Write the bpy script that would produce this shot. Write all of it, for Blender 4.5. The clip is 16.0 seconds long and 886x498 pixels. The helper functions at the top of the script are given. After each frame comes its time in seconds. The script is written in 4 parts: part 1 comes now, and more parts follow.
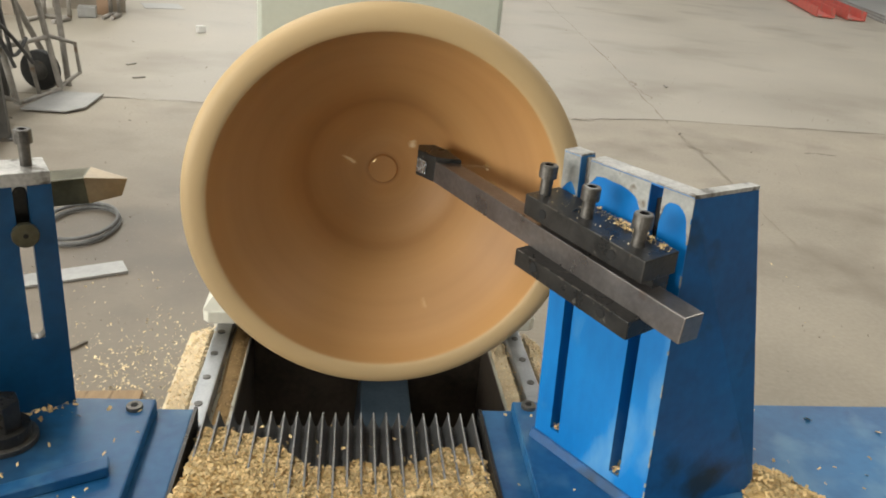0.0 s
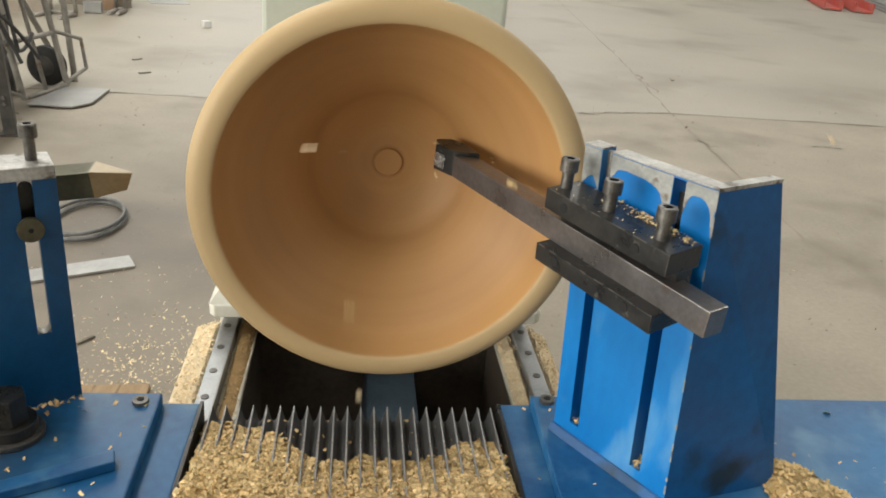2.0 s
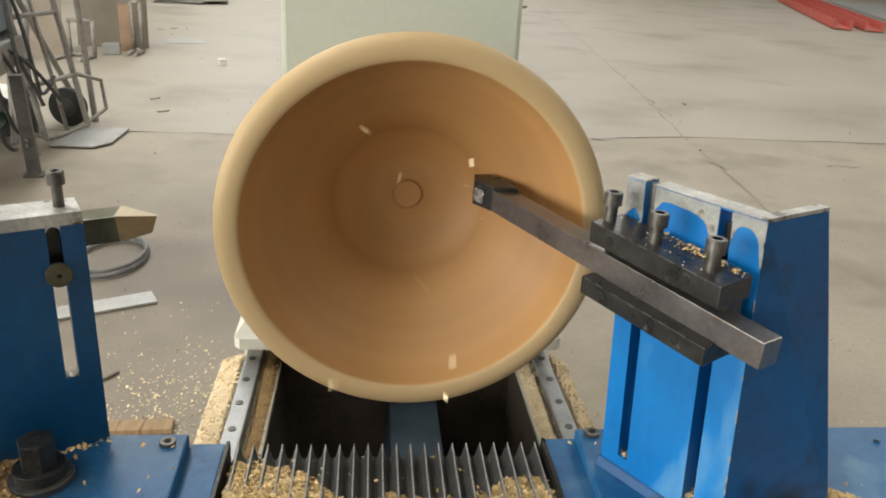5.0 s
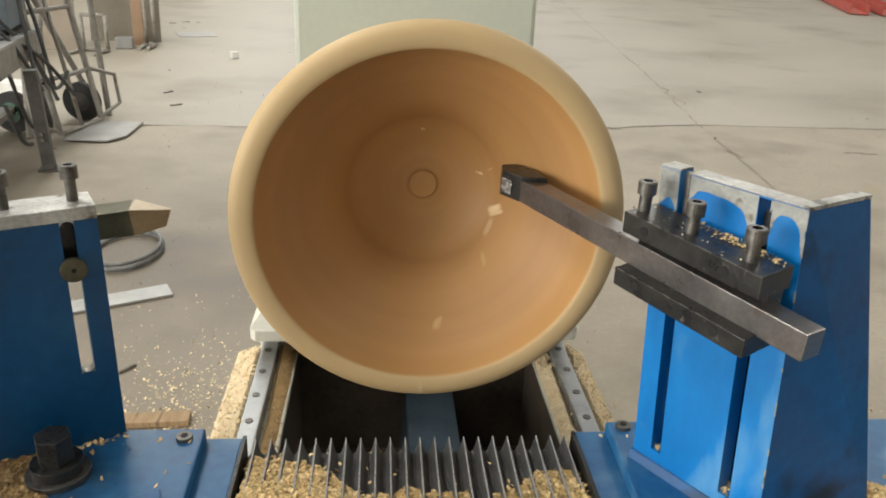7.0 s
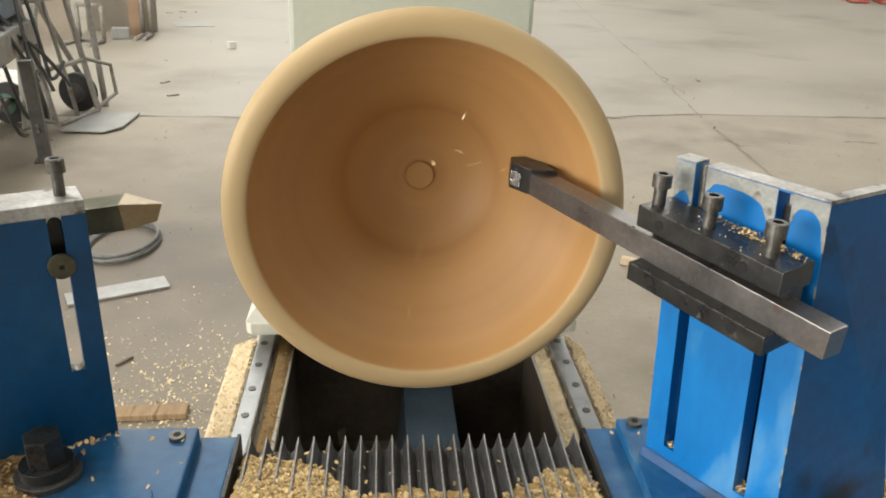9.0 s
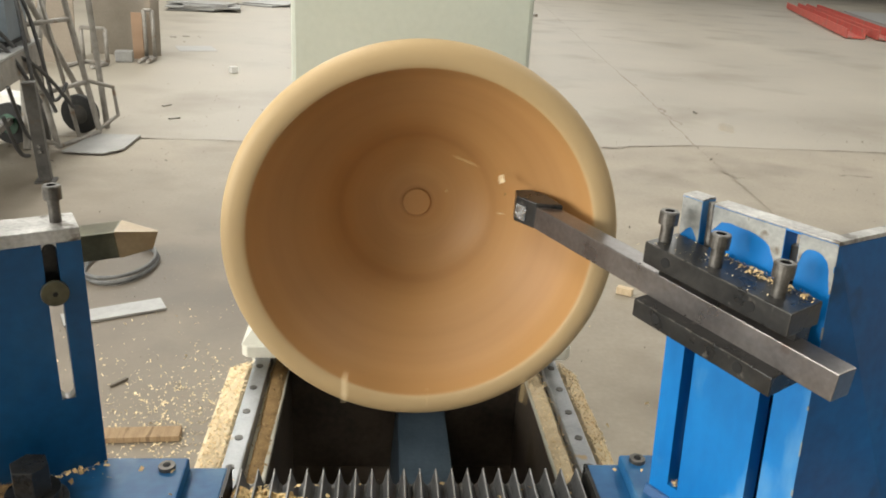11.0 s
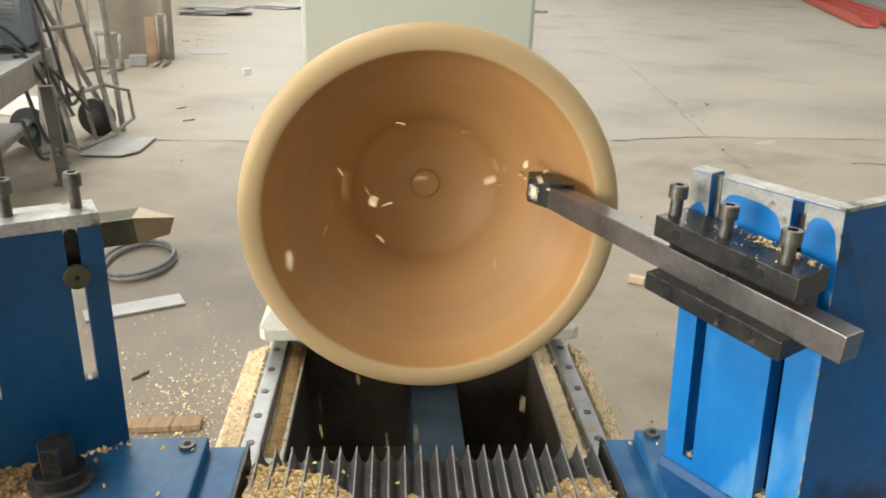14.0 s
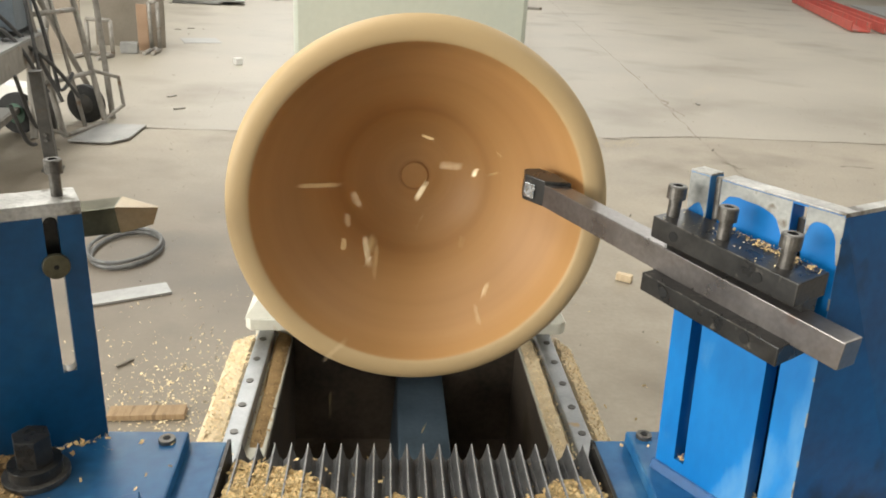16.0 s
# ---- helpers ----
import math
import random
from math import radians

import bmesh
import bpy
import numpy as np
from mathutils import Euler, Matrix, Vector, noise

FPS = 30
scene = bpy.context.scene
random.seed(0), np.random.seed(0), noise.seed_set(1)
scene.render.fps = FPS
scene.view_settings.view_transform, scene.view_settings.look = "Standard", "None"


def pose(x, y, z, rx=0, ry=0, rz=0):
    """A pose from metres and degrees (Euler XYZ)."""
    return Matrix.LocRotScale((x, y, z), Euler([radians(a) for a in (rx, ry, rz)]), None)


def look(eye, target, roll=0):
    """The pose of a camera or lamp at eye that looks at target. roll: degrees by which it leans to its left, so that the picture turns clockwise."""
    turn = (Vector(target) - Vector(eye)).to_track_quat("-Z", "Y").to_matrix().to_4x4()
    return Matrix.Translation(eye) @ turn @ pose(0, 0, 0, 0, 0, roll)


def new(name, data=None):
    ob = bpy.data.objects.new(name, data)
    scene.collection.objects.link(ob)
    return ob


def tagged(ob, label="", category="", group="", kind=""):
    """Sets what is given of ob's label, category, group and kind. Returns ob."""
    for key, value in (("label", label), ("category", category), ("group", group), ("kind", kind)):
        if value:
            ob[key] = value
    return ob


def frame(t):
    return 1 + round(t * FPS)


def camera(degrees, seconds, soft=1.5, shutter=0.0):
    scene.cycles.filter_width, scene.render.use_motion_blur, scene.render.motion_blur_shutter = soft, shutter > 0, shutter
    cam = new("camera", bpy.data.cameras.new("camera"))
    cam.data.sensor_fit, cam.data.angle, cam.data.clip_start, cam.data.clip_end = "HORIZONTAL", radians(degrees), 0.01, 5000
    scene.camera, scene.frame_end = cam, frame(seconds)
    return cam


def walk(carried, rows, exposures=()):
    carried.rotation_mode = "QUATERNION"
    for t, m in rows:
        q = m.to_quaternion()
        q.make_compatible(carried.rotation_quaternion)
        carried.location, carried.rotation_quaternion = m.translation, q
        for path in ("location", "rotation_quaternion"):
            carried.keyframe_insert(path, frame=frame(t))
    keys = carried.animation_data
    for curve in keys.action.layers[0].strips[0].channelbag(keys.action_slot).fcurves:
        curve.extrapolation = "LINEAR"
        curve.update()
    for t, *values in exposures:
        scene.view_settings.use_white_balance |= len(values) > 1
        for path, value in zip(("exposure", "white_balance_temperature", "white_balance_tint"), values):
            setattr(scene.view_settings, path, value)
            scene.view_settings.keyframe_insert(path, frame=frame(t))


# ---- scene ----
# seconds, eye x, y, z, pitch, roll, yaw
CAMERA_ROWS = [
    (0, 0.0000, 0.0000, 1.5000, -23.013, -4.759, -5.662),
    (0.5, 0.0023, -0.0013, 1.4987, -23.042, -4.387, -5.730),
    (1, -0.0007, -0.0007, 1.4979, -23.163, -4.310, -5.442),
    (1.5, 0.0022, -0.0004, 1.4975, -23.294, -4.364, -5.247),
    (2, 0.0012, -0.0001, 1.4971, -23.423, -4.467, -5.309),
    (2.5, -0.0012, 0.0020, 1.4982, -23.480, -4.563, -5.255),
    (3, -0.0097, -0.0012, 1.5039, -22.773, -4.225, -4.826),
    (3.5, -0.0110, -0.0023, 1.5048, -21.816, -3.006, -4.639),
    (4, -0.0079, -0.0209, 1.5063, -21.356, -2.869, -4.646),
    (6.5, -0.0085, -0.0170, 1.5050, -21.753, -2.231, -4.672),
    (7, -0.0118, -0.0116, 1.5008, -22.051, -1.988, -4.046),
    (7.5, -0.0119, -0.0252, 1.5052, -22.114, -2.278, -3.712),
    (8, -0.0094, -0.0104, 1.5017, -22.326, -2.248, -3.904),
    (8.5, -0.0082, 0.0111, 1.4964, -22.622, -2.126, -4.309),
    (9, -0.0077, 0.0066, 1.4969, -22.758, -1.859, -4.170),
    (11.5, -0.0061, -0.0238, 1.5042, -20.639, -3.260, -3.474),
    (12, -0.0163, -0.0664, 1.5018, -21.161, -3.252, -2.184),
    (12.5, -0.0066, -0.0603, 1.4949, -21.364, -3.008, -2.283),
    (13, -0.0025, -0.0659, 1.4887, -21.326, -1.678, -2.902),
    (13.5, 0.0034, -0.0668, 1.4926, -21.130, -1.331, -3.179),
    (14, 0.0008, -0.0640, 1.4878, -20.918, -1.459, -3.369),
    (14.5, -0.0003, -0.0659, 1.4888, -21.021, -2.433, -3.232),
    (15, 0.0023, -0.0658, 1.4832, -21.172, -2.897, -3.215),
    (15.5, 0.0018, -0.0643, 1.4822, -21.278, -3.071, -3.352),
    (16, 0.0034, -0.0653, 1.4837, -21.263, -2.820, -3.669),
]
# seconds, travel of the carriage along the bed, travel of the boring slide across it
SLIDE_ROWS = [
    (0, -0.0000, -0.0000),
    (0.5, -0.0009, 0.0054),
    (1, -0.0019, 0.0096),
    (1.5, -0.0016, 0.0151),
    (2, -0.0035, 0.0192),
    (2.5, -0.0033, 0.0240),
    (3, -0.0059, 0.0302),
    (3.5, -0.0091, 0.0355),
    (4, -0.0168, 0.0396),
    (6.5, -0.0283, 0.0610),
    (7, -0.0313, 0.0651),
    (7.5, -0.0361, 0.0697),
    (8, -0.0365, 0.0735),
    (8.5, -0.0340, 0.0773),
    (9, -0.0385, 0.0799),
    (11.5, -0.0635, 0.0940),
    (12, -0.0650, 0.0954),
    (12.5, -0.0677, 0.0964),
    (13, -0.0726, 0.0990),
    (13.5, -0.0770, 0.0994),
    (14, -0.0800, 0.1015),
    (14.5, -0.0855, 0.1041),
    (15, -0.0886, 0.1062),
    (15.5, -0.0932, 0.1064),
    (16, -0.0971, 0.1089),
]
cam = camera(58.37, 16.0, soft=1.85, shutter=0.5)
walk(cam, [(t, pose(x, y, z, 90 + p, r, w)) for t, x, y, z, p, r, w in CAMERA_ROWS], [(0, -0.22), (4, -0.20), (7, -0.17), (9, -0.08), (12, -0.05), (14, 0.02), (16, 0.05)])

# ---- light: overcast daylight through a wide side door and roof lights ----
world = bpy.data.worlds.new("world")
scene.world = world
world.use_nodes = True
sky = world.node_tree.nodes.new("ShaderNodeTexSky")
sky.sky_type, sky.sun_disc = "NISHITA", False
sky.sun_elevation, sky.sun_rotation = radians(40), radians(-120)
world.node_tree.links.new(sky.outputs[0], world.node_tree.nodes["Background"].inputs[0])
world.node_tree.nodes["Background"].inputs[1].default_value = 0.08


def area_light(name, m, w, h, watts, colour):
    lamp = bpy.data.lights.new(name, "AREA")
    lamp.shape, lamp.size, lamp.size_y, lamp.energy, lamp.color = "RECTANGLE", w, h, watts, colour
    ob = new(name, lamp)
    ob.matrix_world = m
    return ob


DOOR_WATTS = 1850
area_light("door_daylight", look((-11.6, -4.5, 2.6), (0, 1.0, 1.2)), 9.0, 4.6, DOOR_WATTS, (1.0, 0.975, 0.90))
for sx, roof_watts in ((-4.0, 2800), (7.0, 2000), (18.0, 1000)):
    area_light("roof_daylight", pose(sx, 18.5, 7.7, 0, 0, 0), 2.6, 44, roof_watts, (1.0, 0.975, 0.89))


# ---- materials ----
def mat(name, dark, light, scale=8.0, rough=0.6, metal=0.0, bump=0.1, fine=120.0, spots=None, spot_scale=5.0, spot_size=0.6, spot_soft=0.08, island=0.0, stretch=(1, 1, 1)):
    """A two-tone worn surface: broad noise from dark to light, fine grain on it, bump, and spots of a third colour."""
    m = bpy.data.materials.new(name)
    m.use_nodes = True
    nt = m.node_tree
    bsdf = nt.nodes["Principled BSDF"]
    L = nt.links.new
    co = nt.nodes.new("ShaderNodeTexCoord")
    mp = nt.nodes.new("ShaderNodeMapping")
    mp.inputs["Scale"].default_value = stretch
    L(co.outputs["Object"], mp.inputs[0])

    def noise_at(s, detail=4.0):
        n = nt.nodes.new("ShaderNodeTexNoise")
        n.inputs["Scale"].default_value, n.inputs["Detail"].default_value = s, detail
        L(mp.outputs[0], n.inputs["Vector"])
        return n

    broad, grain = noise_at(scale), noise_at(fine, 3.0)
    mixer = nt.nodes.new("ShaderNodeMath")
    mixer.operation = "MULTIPLY_ADD"
    L(grain.outputs[0], mixer.inputs[0])
    mixer.inputs[1].default_value = 0.45
    L(broad.outputs[0], mixer.inputs[2])
    ramp = nt.nodes.new("ShaderNodeValToRGB")
    ramp.color_ramp.elements[0].position, ramp.color_ramp.elements[1].position = 0.48, 0.98
    ramp.color_ramp.elements[0].color, ramp.color_ramp.elements[1].color = (*dark, 1), (*light, 1)
    L(mixer.outputs[0], ramp.inputs[0])
    out = ramp.outputs[0]
    if spots:
        sp = noise_at(spot_scale, 6.0)
        edge = nt.nodes.new("ShaderNodeMapRange")
        edge.inputs["From Min"].default_value, edge.inputs["From Max"].default_value = spot_size, spot_size + spot_soft
        L(sp.outputs[0], edge.inputs[0])
        mx = nt.nodes.new("ShaderNodeMix")
        mx.data_type = "RGBA"
        L(edge.outputs[0], mx.inputs["Factor"])
        L(out, mx.inputs["A"])
        mx.inputs["B"].default_value = (*spots, 1)
        out = mx.outputs["Result"]
    if island:
        geo = nt.nodes.new("ShaderNodeNewGeometry")
        hsv = nt.nodes.new("ShaderNodeHueSaturation")
        rng = nt.nodes.new("ShaderNodeMapRange")
        rng.inputs["To Min"].default_value, rng.inputs["To Max"].default_value = 1 - island, 1 + island
        L(geo.outputs["Random Per Island"], rng.inputs[0])
        L(rng.outputs[0], hsv.inputs["Value"])
        L(out, hsv.inputs["Color"])
        out = hsv.outputs[0]
    L(out, bsdf.inputs["Base Color"])
    rr = nt.nodes.new("ShaderNodeMapRange")
    rr.inputs["To Min"].default_value, rr.inputs["To Max"].default_value = max(0.05, rough - 0.12), min(1, rough + 0.12)
    L(broad.outputs[0], rr.inputs[0])
    L(rr.outputs[0], bsdf.inputs["Roughness"])
    bsdf.inputs["Metallic"].default_value = metal
    if bump:
        bp = nt.nodes.new("ShaderNodeBump")
        bp.inputs["Strength"].default_value, bp.inputs["Distance"].default_value = bump, 0.004
        L(mixer.outputs[0], bp.inputs["Height"])
        L(bp.outputs[0], bsdf.inputs["Normal"])
    return m


def bowl_material():
    """Turned wood: fine rings about the turning axis (the bowl's own y), with slight grain across them."""
    m = bpy.data.materials.new("turned wood")
    m.use_nodes = True
    nt = m.node_tree
    L = nt.links.new
    bsdf = nt.nodes["Principled BSDF"]
    co = nt.nodes.new("ShaderNodeTexCoord")
    mul = nt.nodes.new("ShaderNodeVectorMath")
    mul.operation = "MULTIPLY"
    mul.inputs[1].default_value = (1, 0, 1)
    L(co.outputs["Object"], mul.inputs[0])
    length = nt.nodes.new("ShaderNodeVectorMath")
    length.operation = "LENGTH"
    L(mul.outputs[0], length.inputs[0])
    ring = nt.nodes.new("ShaderNodeTexNoise")
    ring.noise_dimensions = "1D"
    ring.inputs["Scale"].default_value, ring.inputs["Detail"].default_value = 30, 3
    L(length.outputs["Value"], ring.inputs["W"])
    grain = nt.nodes.new("ShaderNodeTexNoise")
    grain.inputs["Scale"].default_value = 9
    L(co.outputs["Object"], grain.inputs["Vector"])
    add = nt.nodes.new("ShaderNodeMath")
    add.operation = "MULTIPLY_ADD"
    add.inputs[1].default_value = 0.3
    L(grain.outputs[0], add.inputs[0])
    L(ring.outputs[0], add.inputs[2])
    ramp = nt.nodes.new("ShaderNodeValToRGB")
    ramp.color_ramp.elements[0].position, ramp.color_ramp.elements[1].position = 0.3, 1.0
    ramp.color_ramp.elements[0].color, ramp.color_ramp.elements[1].color = (*WOOD_DARK, 1), (*WOOD_LIGHT, 1)
    L(add.outputs[0], ramp.inputs[0])
    # Shade near the wall put into the colour by radius; rings mark hub, step.
    inner_shade = nt.nodes.new("ShaderNodeValToRGB")
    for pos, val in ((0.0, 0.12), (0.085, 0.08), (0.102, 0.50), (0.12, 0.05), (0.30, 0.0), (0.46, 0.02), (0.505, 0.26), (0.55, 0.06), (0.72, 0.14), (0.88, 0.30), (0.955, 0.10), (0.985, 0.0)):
        e = inner_shade.color_ramp.elements.new(pos)
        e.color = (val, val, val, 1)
    inner_shade.color_ramp.elements.remove(inner_shade.color_ramp.elements[-1])
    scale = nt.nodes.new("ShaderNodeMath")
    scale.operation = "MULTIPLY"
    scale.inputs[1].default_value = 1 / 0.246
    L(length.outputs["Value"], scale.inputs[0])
    L(scale.outputs[0], inner_shade.inputs[0])
    inner_tone = nt.nodes.new("ShaderNodeMix")
    inner_tone.data_type = "RGBA"
    L(inner_shade.outputs[0], inner_tone.inputs["Factor"])
    L(ramp.outputs[0], inner_tone.inputs["A"])
    inner_tone.inputs["B"].default_value = (*WOOD_SHADE, 1)
    # From the inner rim edge outward the wood takes a paler tone.
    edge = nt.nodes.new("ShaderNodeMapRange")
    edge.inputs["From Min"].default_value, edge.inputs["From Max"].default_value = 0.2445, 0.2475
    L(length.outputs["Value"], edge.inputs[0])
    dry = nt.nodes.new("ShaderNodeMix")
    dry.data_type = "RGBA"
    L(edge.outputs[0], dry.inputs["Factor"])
    L(inner_tone.outputs["Result"], dry.inputs["A"])
    dry.inputs["B"].default_value = (*WOOD_RIM, 1)
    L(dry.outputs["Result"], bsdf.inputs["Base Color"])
    bsdf.inputs["Roughness"].default_value = 0.55
    bp = nt.nodes.new("ShaderNodeBump")
    bp.inputs["Strength"].default_value, bp.inputs["Distance"].default_value = 0.12, 0.002
    L(ring.outputs[0], bp.inputs["Height"])
    L(bp.outputs[0], bsdf.inputs["Normal"])
    return m


# Wood tone with the shade of the bowl's inside in it.
WOOD_SHADE = (0.30, 0.140, 0.050)
WOOD_DARK, WOOD_LIGHT, WOOD_RIM = (0.425, 0.226, 0.080), (0.530, 0.302, 0.118), (0.505, 0.362, 0.188)
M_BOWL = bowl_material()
M_STAIN = mat("stained joint", (0.235, 0.20, 0.158), (0.31, 0.27, 0.22), 6, 0.9)
M_FLOOR = mat("concrete", (0.288, 0.257, 0.204), (0.378, 0.341, 0.279), 0.8, 0.50, 0, 0.18, 46, (0.233, 0.201, 0.153), 0.7, 0.53, 0.20)
M_FLOOR_WORN = mat("browned concrete", (0.255, 0.219, 0.166), (0.368, 0.321, 0.252), 1.6, 0.56, 0, 0.20, 46, (0.185, 0.152, 0.112), 1.3, 0.52, 0.22)


def trodden(m, x, y, inner, outer, colour, amount, z=0, uneven=2.2, scale=2.2):
    """Works a broad, ragged patch (floor dirt; grease with shade at the nut) round a point into a material."""
    nt = m.node_tree
    L = nt.links.new
    bsdf = nt.nodes["Principled BSDF"]
    co = nt.nodes.new("ShaderNodeTexCoord")
    off = nt.nodes.new("ShaderNodeVectorMath")
    off.operation = "SUBTRACT"
    off.inputs[1].default_value = (x, y, z)
    L(co.outputs["Object"], off.inputs[0])
    far = nt.nodes.new("ShaderNodeVectorMath")
    far.operation = "LENGTH"
    L(off.outputs[0], far.inputs[0])
    ragged = nt.nodes.new("ShaderNodeTexNoise")
    ragged.inputs["Scale"].default_value, ragged.inputs["Detail"].default_value = scale, 6
    L(co.outputs["Object"], ragged.inputs["Vector"])
    add = nt.nodes.new("ShaderNodeMath")
    add.operation = "MULTIPLY_ADD"
    add.inputs[1].default_value = uneven
    L(ragged.outputs[0], add.inputs[0])
    L(far.outputs["Value"], add.inputs[2])
    rng = nt.nodes.new("ShaderNodeMapRange")
    rng.inputs["From Min"].default_value, rng.inputs["From Max"].default_value = inner + uneven / 2, outer + uneven / 2
    rng.inputs["To Min"].default_value, rng.inputs["To Max"].default_value = amount, 0.0
    L(add.outputs[0], rng.inputs[0])
    mx = nt.nodes.new("ShaderNodeMix")
    mx.data_type = "RGBA"
    L(rng.outputs[0], mx.inputs["Factor"])
    L(bsdf.inputs["Base Color"].links[0].from_socket, mx.inputs["A"])
    mx.inputs["B"].default_value = (*colour, 1)
    L(mx.outputs["Result"], bsdf.inputs["Base Color"])


trodden(M_FLOOR_WORN, -1.2, 3.4, 0.5, 2.7, (0.150, 0.121, 0.090), 0.78)
trodden(M_FLOOR_WORN, -1.05, 3.45, 0.0, 0.7, (0.085, 0.075, 0.062), 0.45)
M_CRACK = mat("crack dirt", (0.11, 0.095, 0.078), (0.21, 0.18, 0.145), 8, 0.9)
# Blue of the slotted plate, with its lit side put into the colour.
M_BLUE_LIT = mat("blue paint", (0.001, 0.135, 0.43), (0.004, 0.21, 0.58), 9, 0.38, 0, 0.06, 60, (0.13, 0.34, 0.58), 12, 0.54, 0.16, stretch=(1, 1, 0.4))
M_BLUE_BASE = mat("dusty blue paint", (0.005, 0.072, 0.20), (0.026, 0.155, 0.345), 6, 0.44, 0, 0.05, 60, (0.09, 0.23, 0.38), 10, 0.56, 0.2)
M_BLUE_GREASE_SHADE = mat("greasy shaded blue paint", (0.005, 0.072, 0.20), (0.026, 0.155, 0.345), 6, 0.44, 0, 0.05, 60, (0.09, 0.23, 0.38), 10, 0.56, 0.2)
# Dark patch: grease round the nut, and the post's shade in the colour.
trodden(M_BLUE_GREASE_SHADE, -0.150, -0.010, 0.01, 0.135, (0.010, 0.018, 0.026), 0.9, 0.188, 0.13, 16)
# Blue darkened in the colour itself for faces turned from the light.
M_BLUE_SHADED = mat("shaded blue paint", (0.001, 0.042, 0.115), (0.003, 0.080, 0.205), 5, 0.40, 0, 0.05, 70, (0.030, 0.100, 0.170), 5, 0.53, 0.28)
# The same blue with shade put into the colour, plus dark smudges.
M_GUSSET_SHADED = mat("smudged shaded blue paint", (0.001, 0.050, 0.165), (0.002, 0.108, 0.315), 5, 0.50, 0, 0.05, 70, (0.008, 0.026, 0.050), 9, 0.56, 0.12)
M_BARE = mat("bare metal edge", (0.26, 0.25, 0.235), (0.60, 0.59, 0.56), 25, 0.40, 0.5, 0.15, 200, (0.13, 0.115, 0.095), 34, 0.57)
M_PRIMER = mat("chipped grey primer", (0.20, 0.21, 0.205), (0.40, 0.40, 0.375), 30, 0.55, 0.1, 0.25, 160, (0.14, 0.115, 0.085), 30, 0.58)
M_STEEL = mat("grey bar steel", (0.15, 0.135, 0.128), (0.27, 0.25, 0.24), 18, 0.30, 0.75, 0.06, 160, (0.16, 0.10, 0.07), 14, 0.64)
M_BLACK = mat("blackened steel", (0.016, 0.016, 0.0155), (0.046, 0.044, 0.041), 25, 0.30, 0.3, 0.12, 180, (0.12, 0.11, 0.095), 70, 0.66)
M_BOLT = mat("oiled bolt steel", (0.07, 0.066, 0.06), (0.19, 0.18, 0.165), 60, 0.4, 0.7, 0.08, 300)
M_HOLE = mat("dark hole", (0.004, 0.004, 0.004), (0.008, 0.008, 0.008), 40, 0.8, 0, 0)
M_HEAD = mat("pale green machine paint", (0.49, 0.53, 0.455), (0.57, 0.605, 0.525), 3, 0.5, 0, 0.04, 90)
M_FOOT = mat("dusty cream foot paint", (0.56, 0.555, 0.48), (0.70, 0.68, 0.59), 8, 0.6, 0, 0.06, 90, (0.60, 0.48, 0.30), 14, 0.60)
M_CAST = mat("cream bed paint", (0.45, 0.43, 0.36), (0.60, 0.58, 0.49), 9, 0.6, 0, 0.08, 90, (0.40, 0.28, 0.14), 16, 0.6)
M_RAIL = mat("ground rail steel", (0.30, 0.31, 0.32), (0.46, 0.47, 0.48), 20, 0.38, 0.55, 0.05, 200, (0.42, 0.31, 0.17), 22, 0.64)
# One dark brown for the trough's floor, end wall and side liner.
M_PIT = mat("dark brown trough", (0.040, 0.032, 0.025), (0.11, 0.085, 0.062), 10, 0.5, 0, 0.1, 80, (0.05, 0.035, 0.02), 6, 0.6)
M_SCREW = mat("blue grey cover", (0.030, 0.048, 0.066), (0.070, 0.10, 0.13), 12, 0.42, 0.2)
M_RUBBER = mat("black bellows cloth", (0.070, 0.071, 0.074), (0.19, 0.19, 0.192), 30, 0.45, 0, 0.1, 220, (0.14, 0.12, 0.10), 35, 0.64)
# A paler grey for the top strip of each fold.
M_RIDGE = mat("pale grey fold edge", (0.24, 0.24, 0.235), (0.42, 0.415, 0.405), 40, 0.45, 0, 0.1, 220, (0.14, 0.12, 0.10), 35, 0.62)
M_DUST = mat("wood shavings", (0.46, 0.30, 0.115), (0.66, 0.47, 0.21), 40, 0.85, 0, 0.5, 260)
M_PALEFLAKE = mat("pale dry shaving", (0.74, 0.57, 0.32), (0.88, 0.74, 0.50), 60, 0.8, 0, 0.0, 200, island=0.25)
# Orange-brown sawdust; the shade over the left pile is in this colour too.
M_BROWN_SHADED_DUST = mat("orange-brown shaded sawdust", (0.22, 0.135, 0.055), (0.38, 0.245, 0.105), 40, 0.9, 0, 0.4, 260)
M_BROWN_SHADED_FLAKE = mat("orange-brown shaded shaving", (0.26, 0.165, 0.07), (0.46, 0.31, 0.14), 60, 0.8, 0, 0.0, 200, island=0.4)
M_PALEDUST = mat("pale fine dust", (0.64, 0.50, 0.30), (0.82, 0.70, 0.50), 40, 0.9, 0, 0.4, 260)
M_FLAKE = mat("shaving flake", (0.57, 0.40, 0.17), (0.80, 0.62, 0.34), 60, 0.8, 0, 0.0, 200, island=0.38)
M_RUST = mat("grimy grey steel", (0.21, 0.195, 0.17), (0.36, 0.335, 0.30), 14, 0.55, 0.25, 0.15, 120, (0.21, 0.15, 0.105), 9, 0.60)
M_LEG = mat("dark oily steel", (0.045, 0.043, 0.040), (0.105, 0.099, 0.090), 14, 0.5, 0.3, 0.12, 120, (0.10, 0.075, 0.05), 9, 0.60)
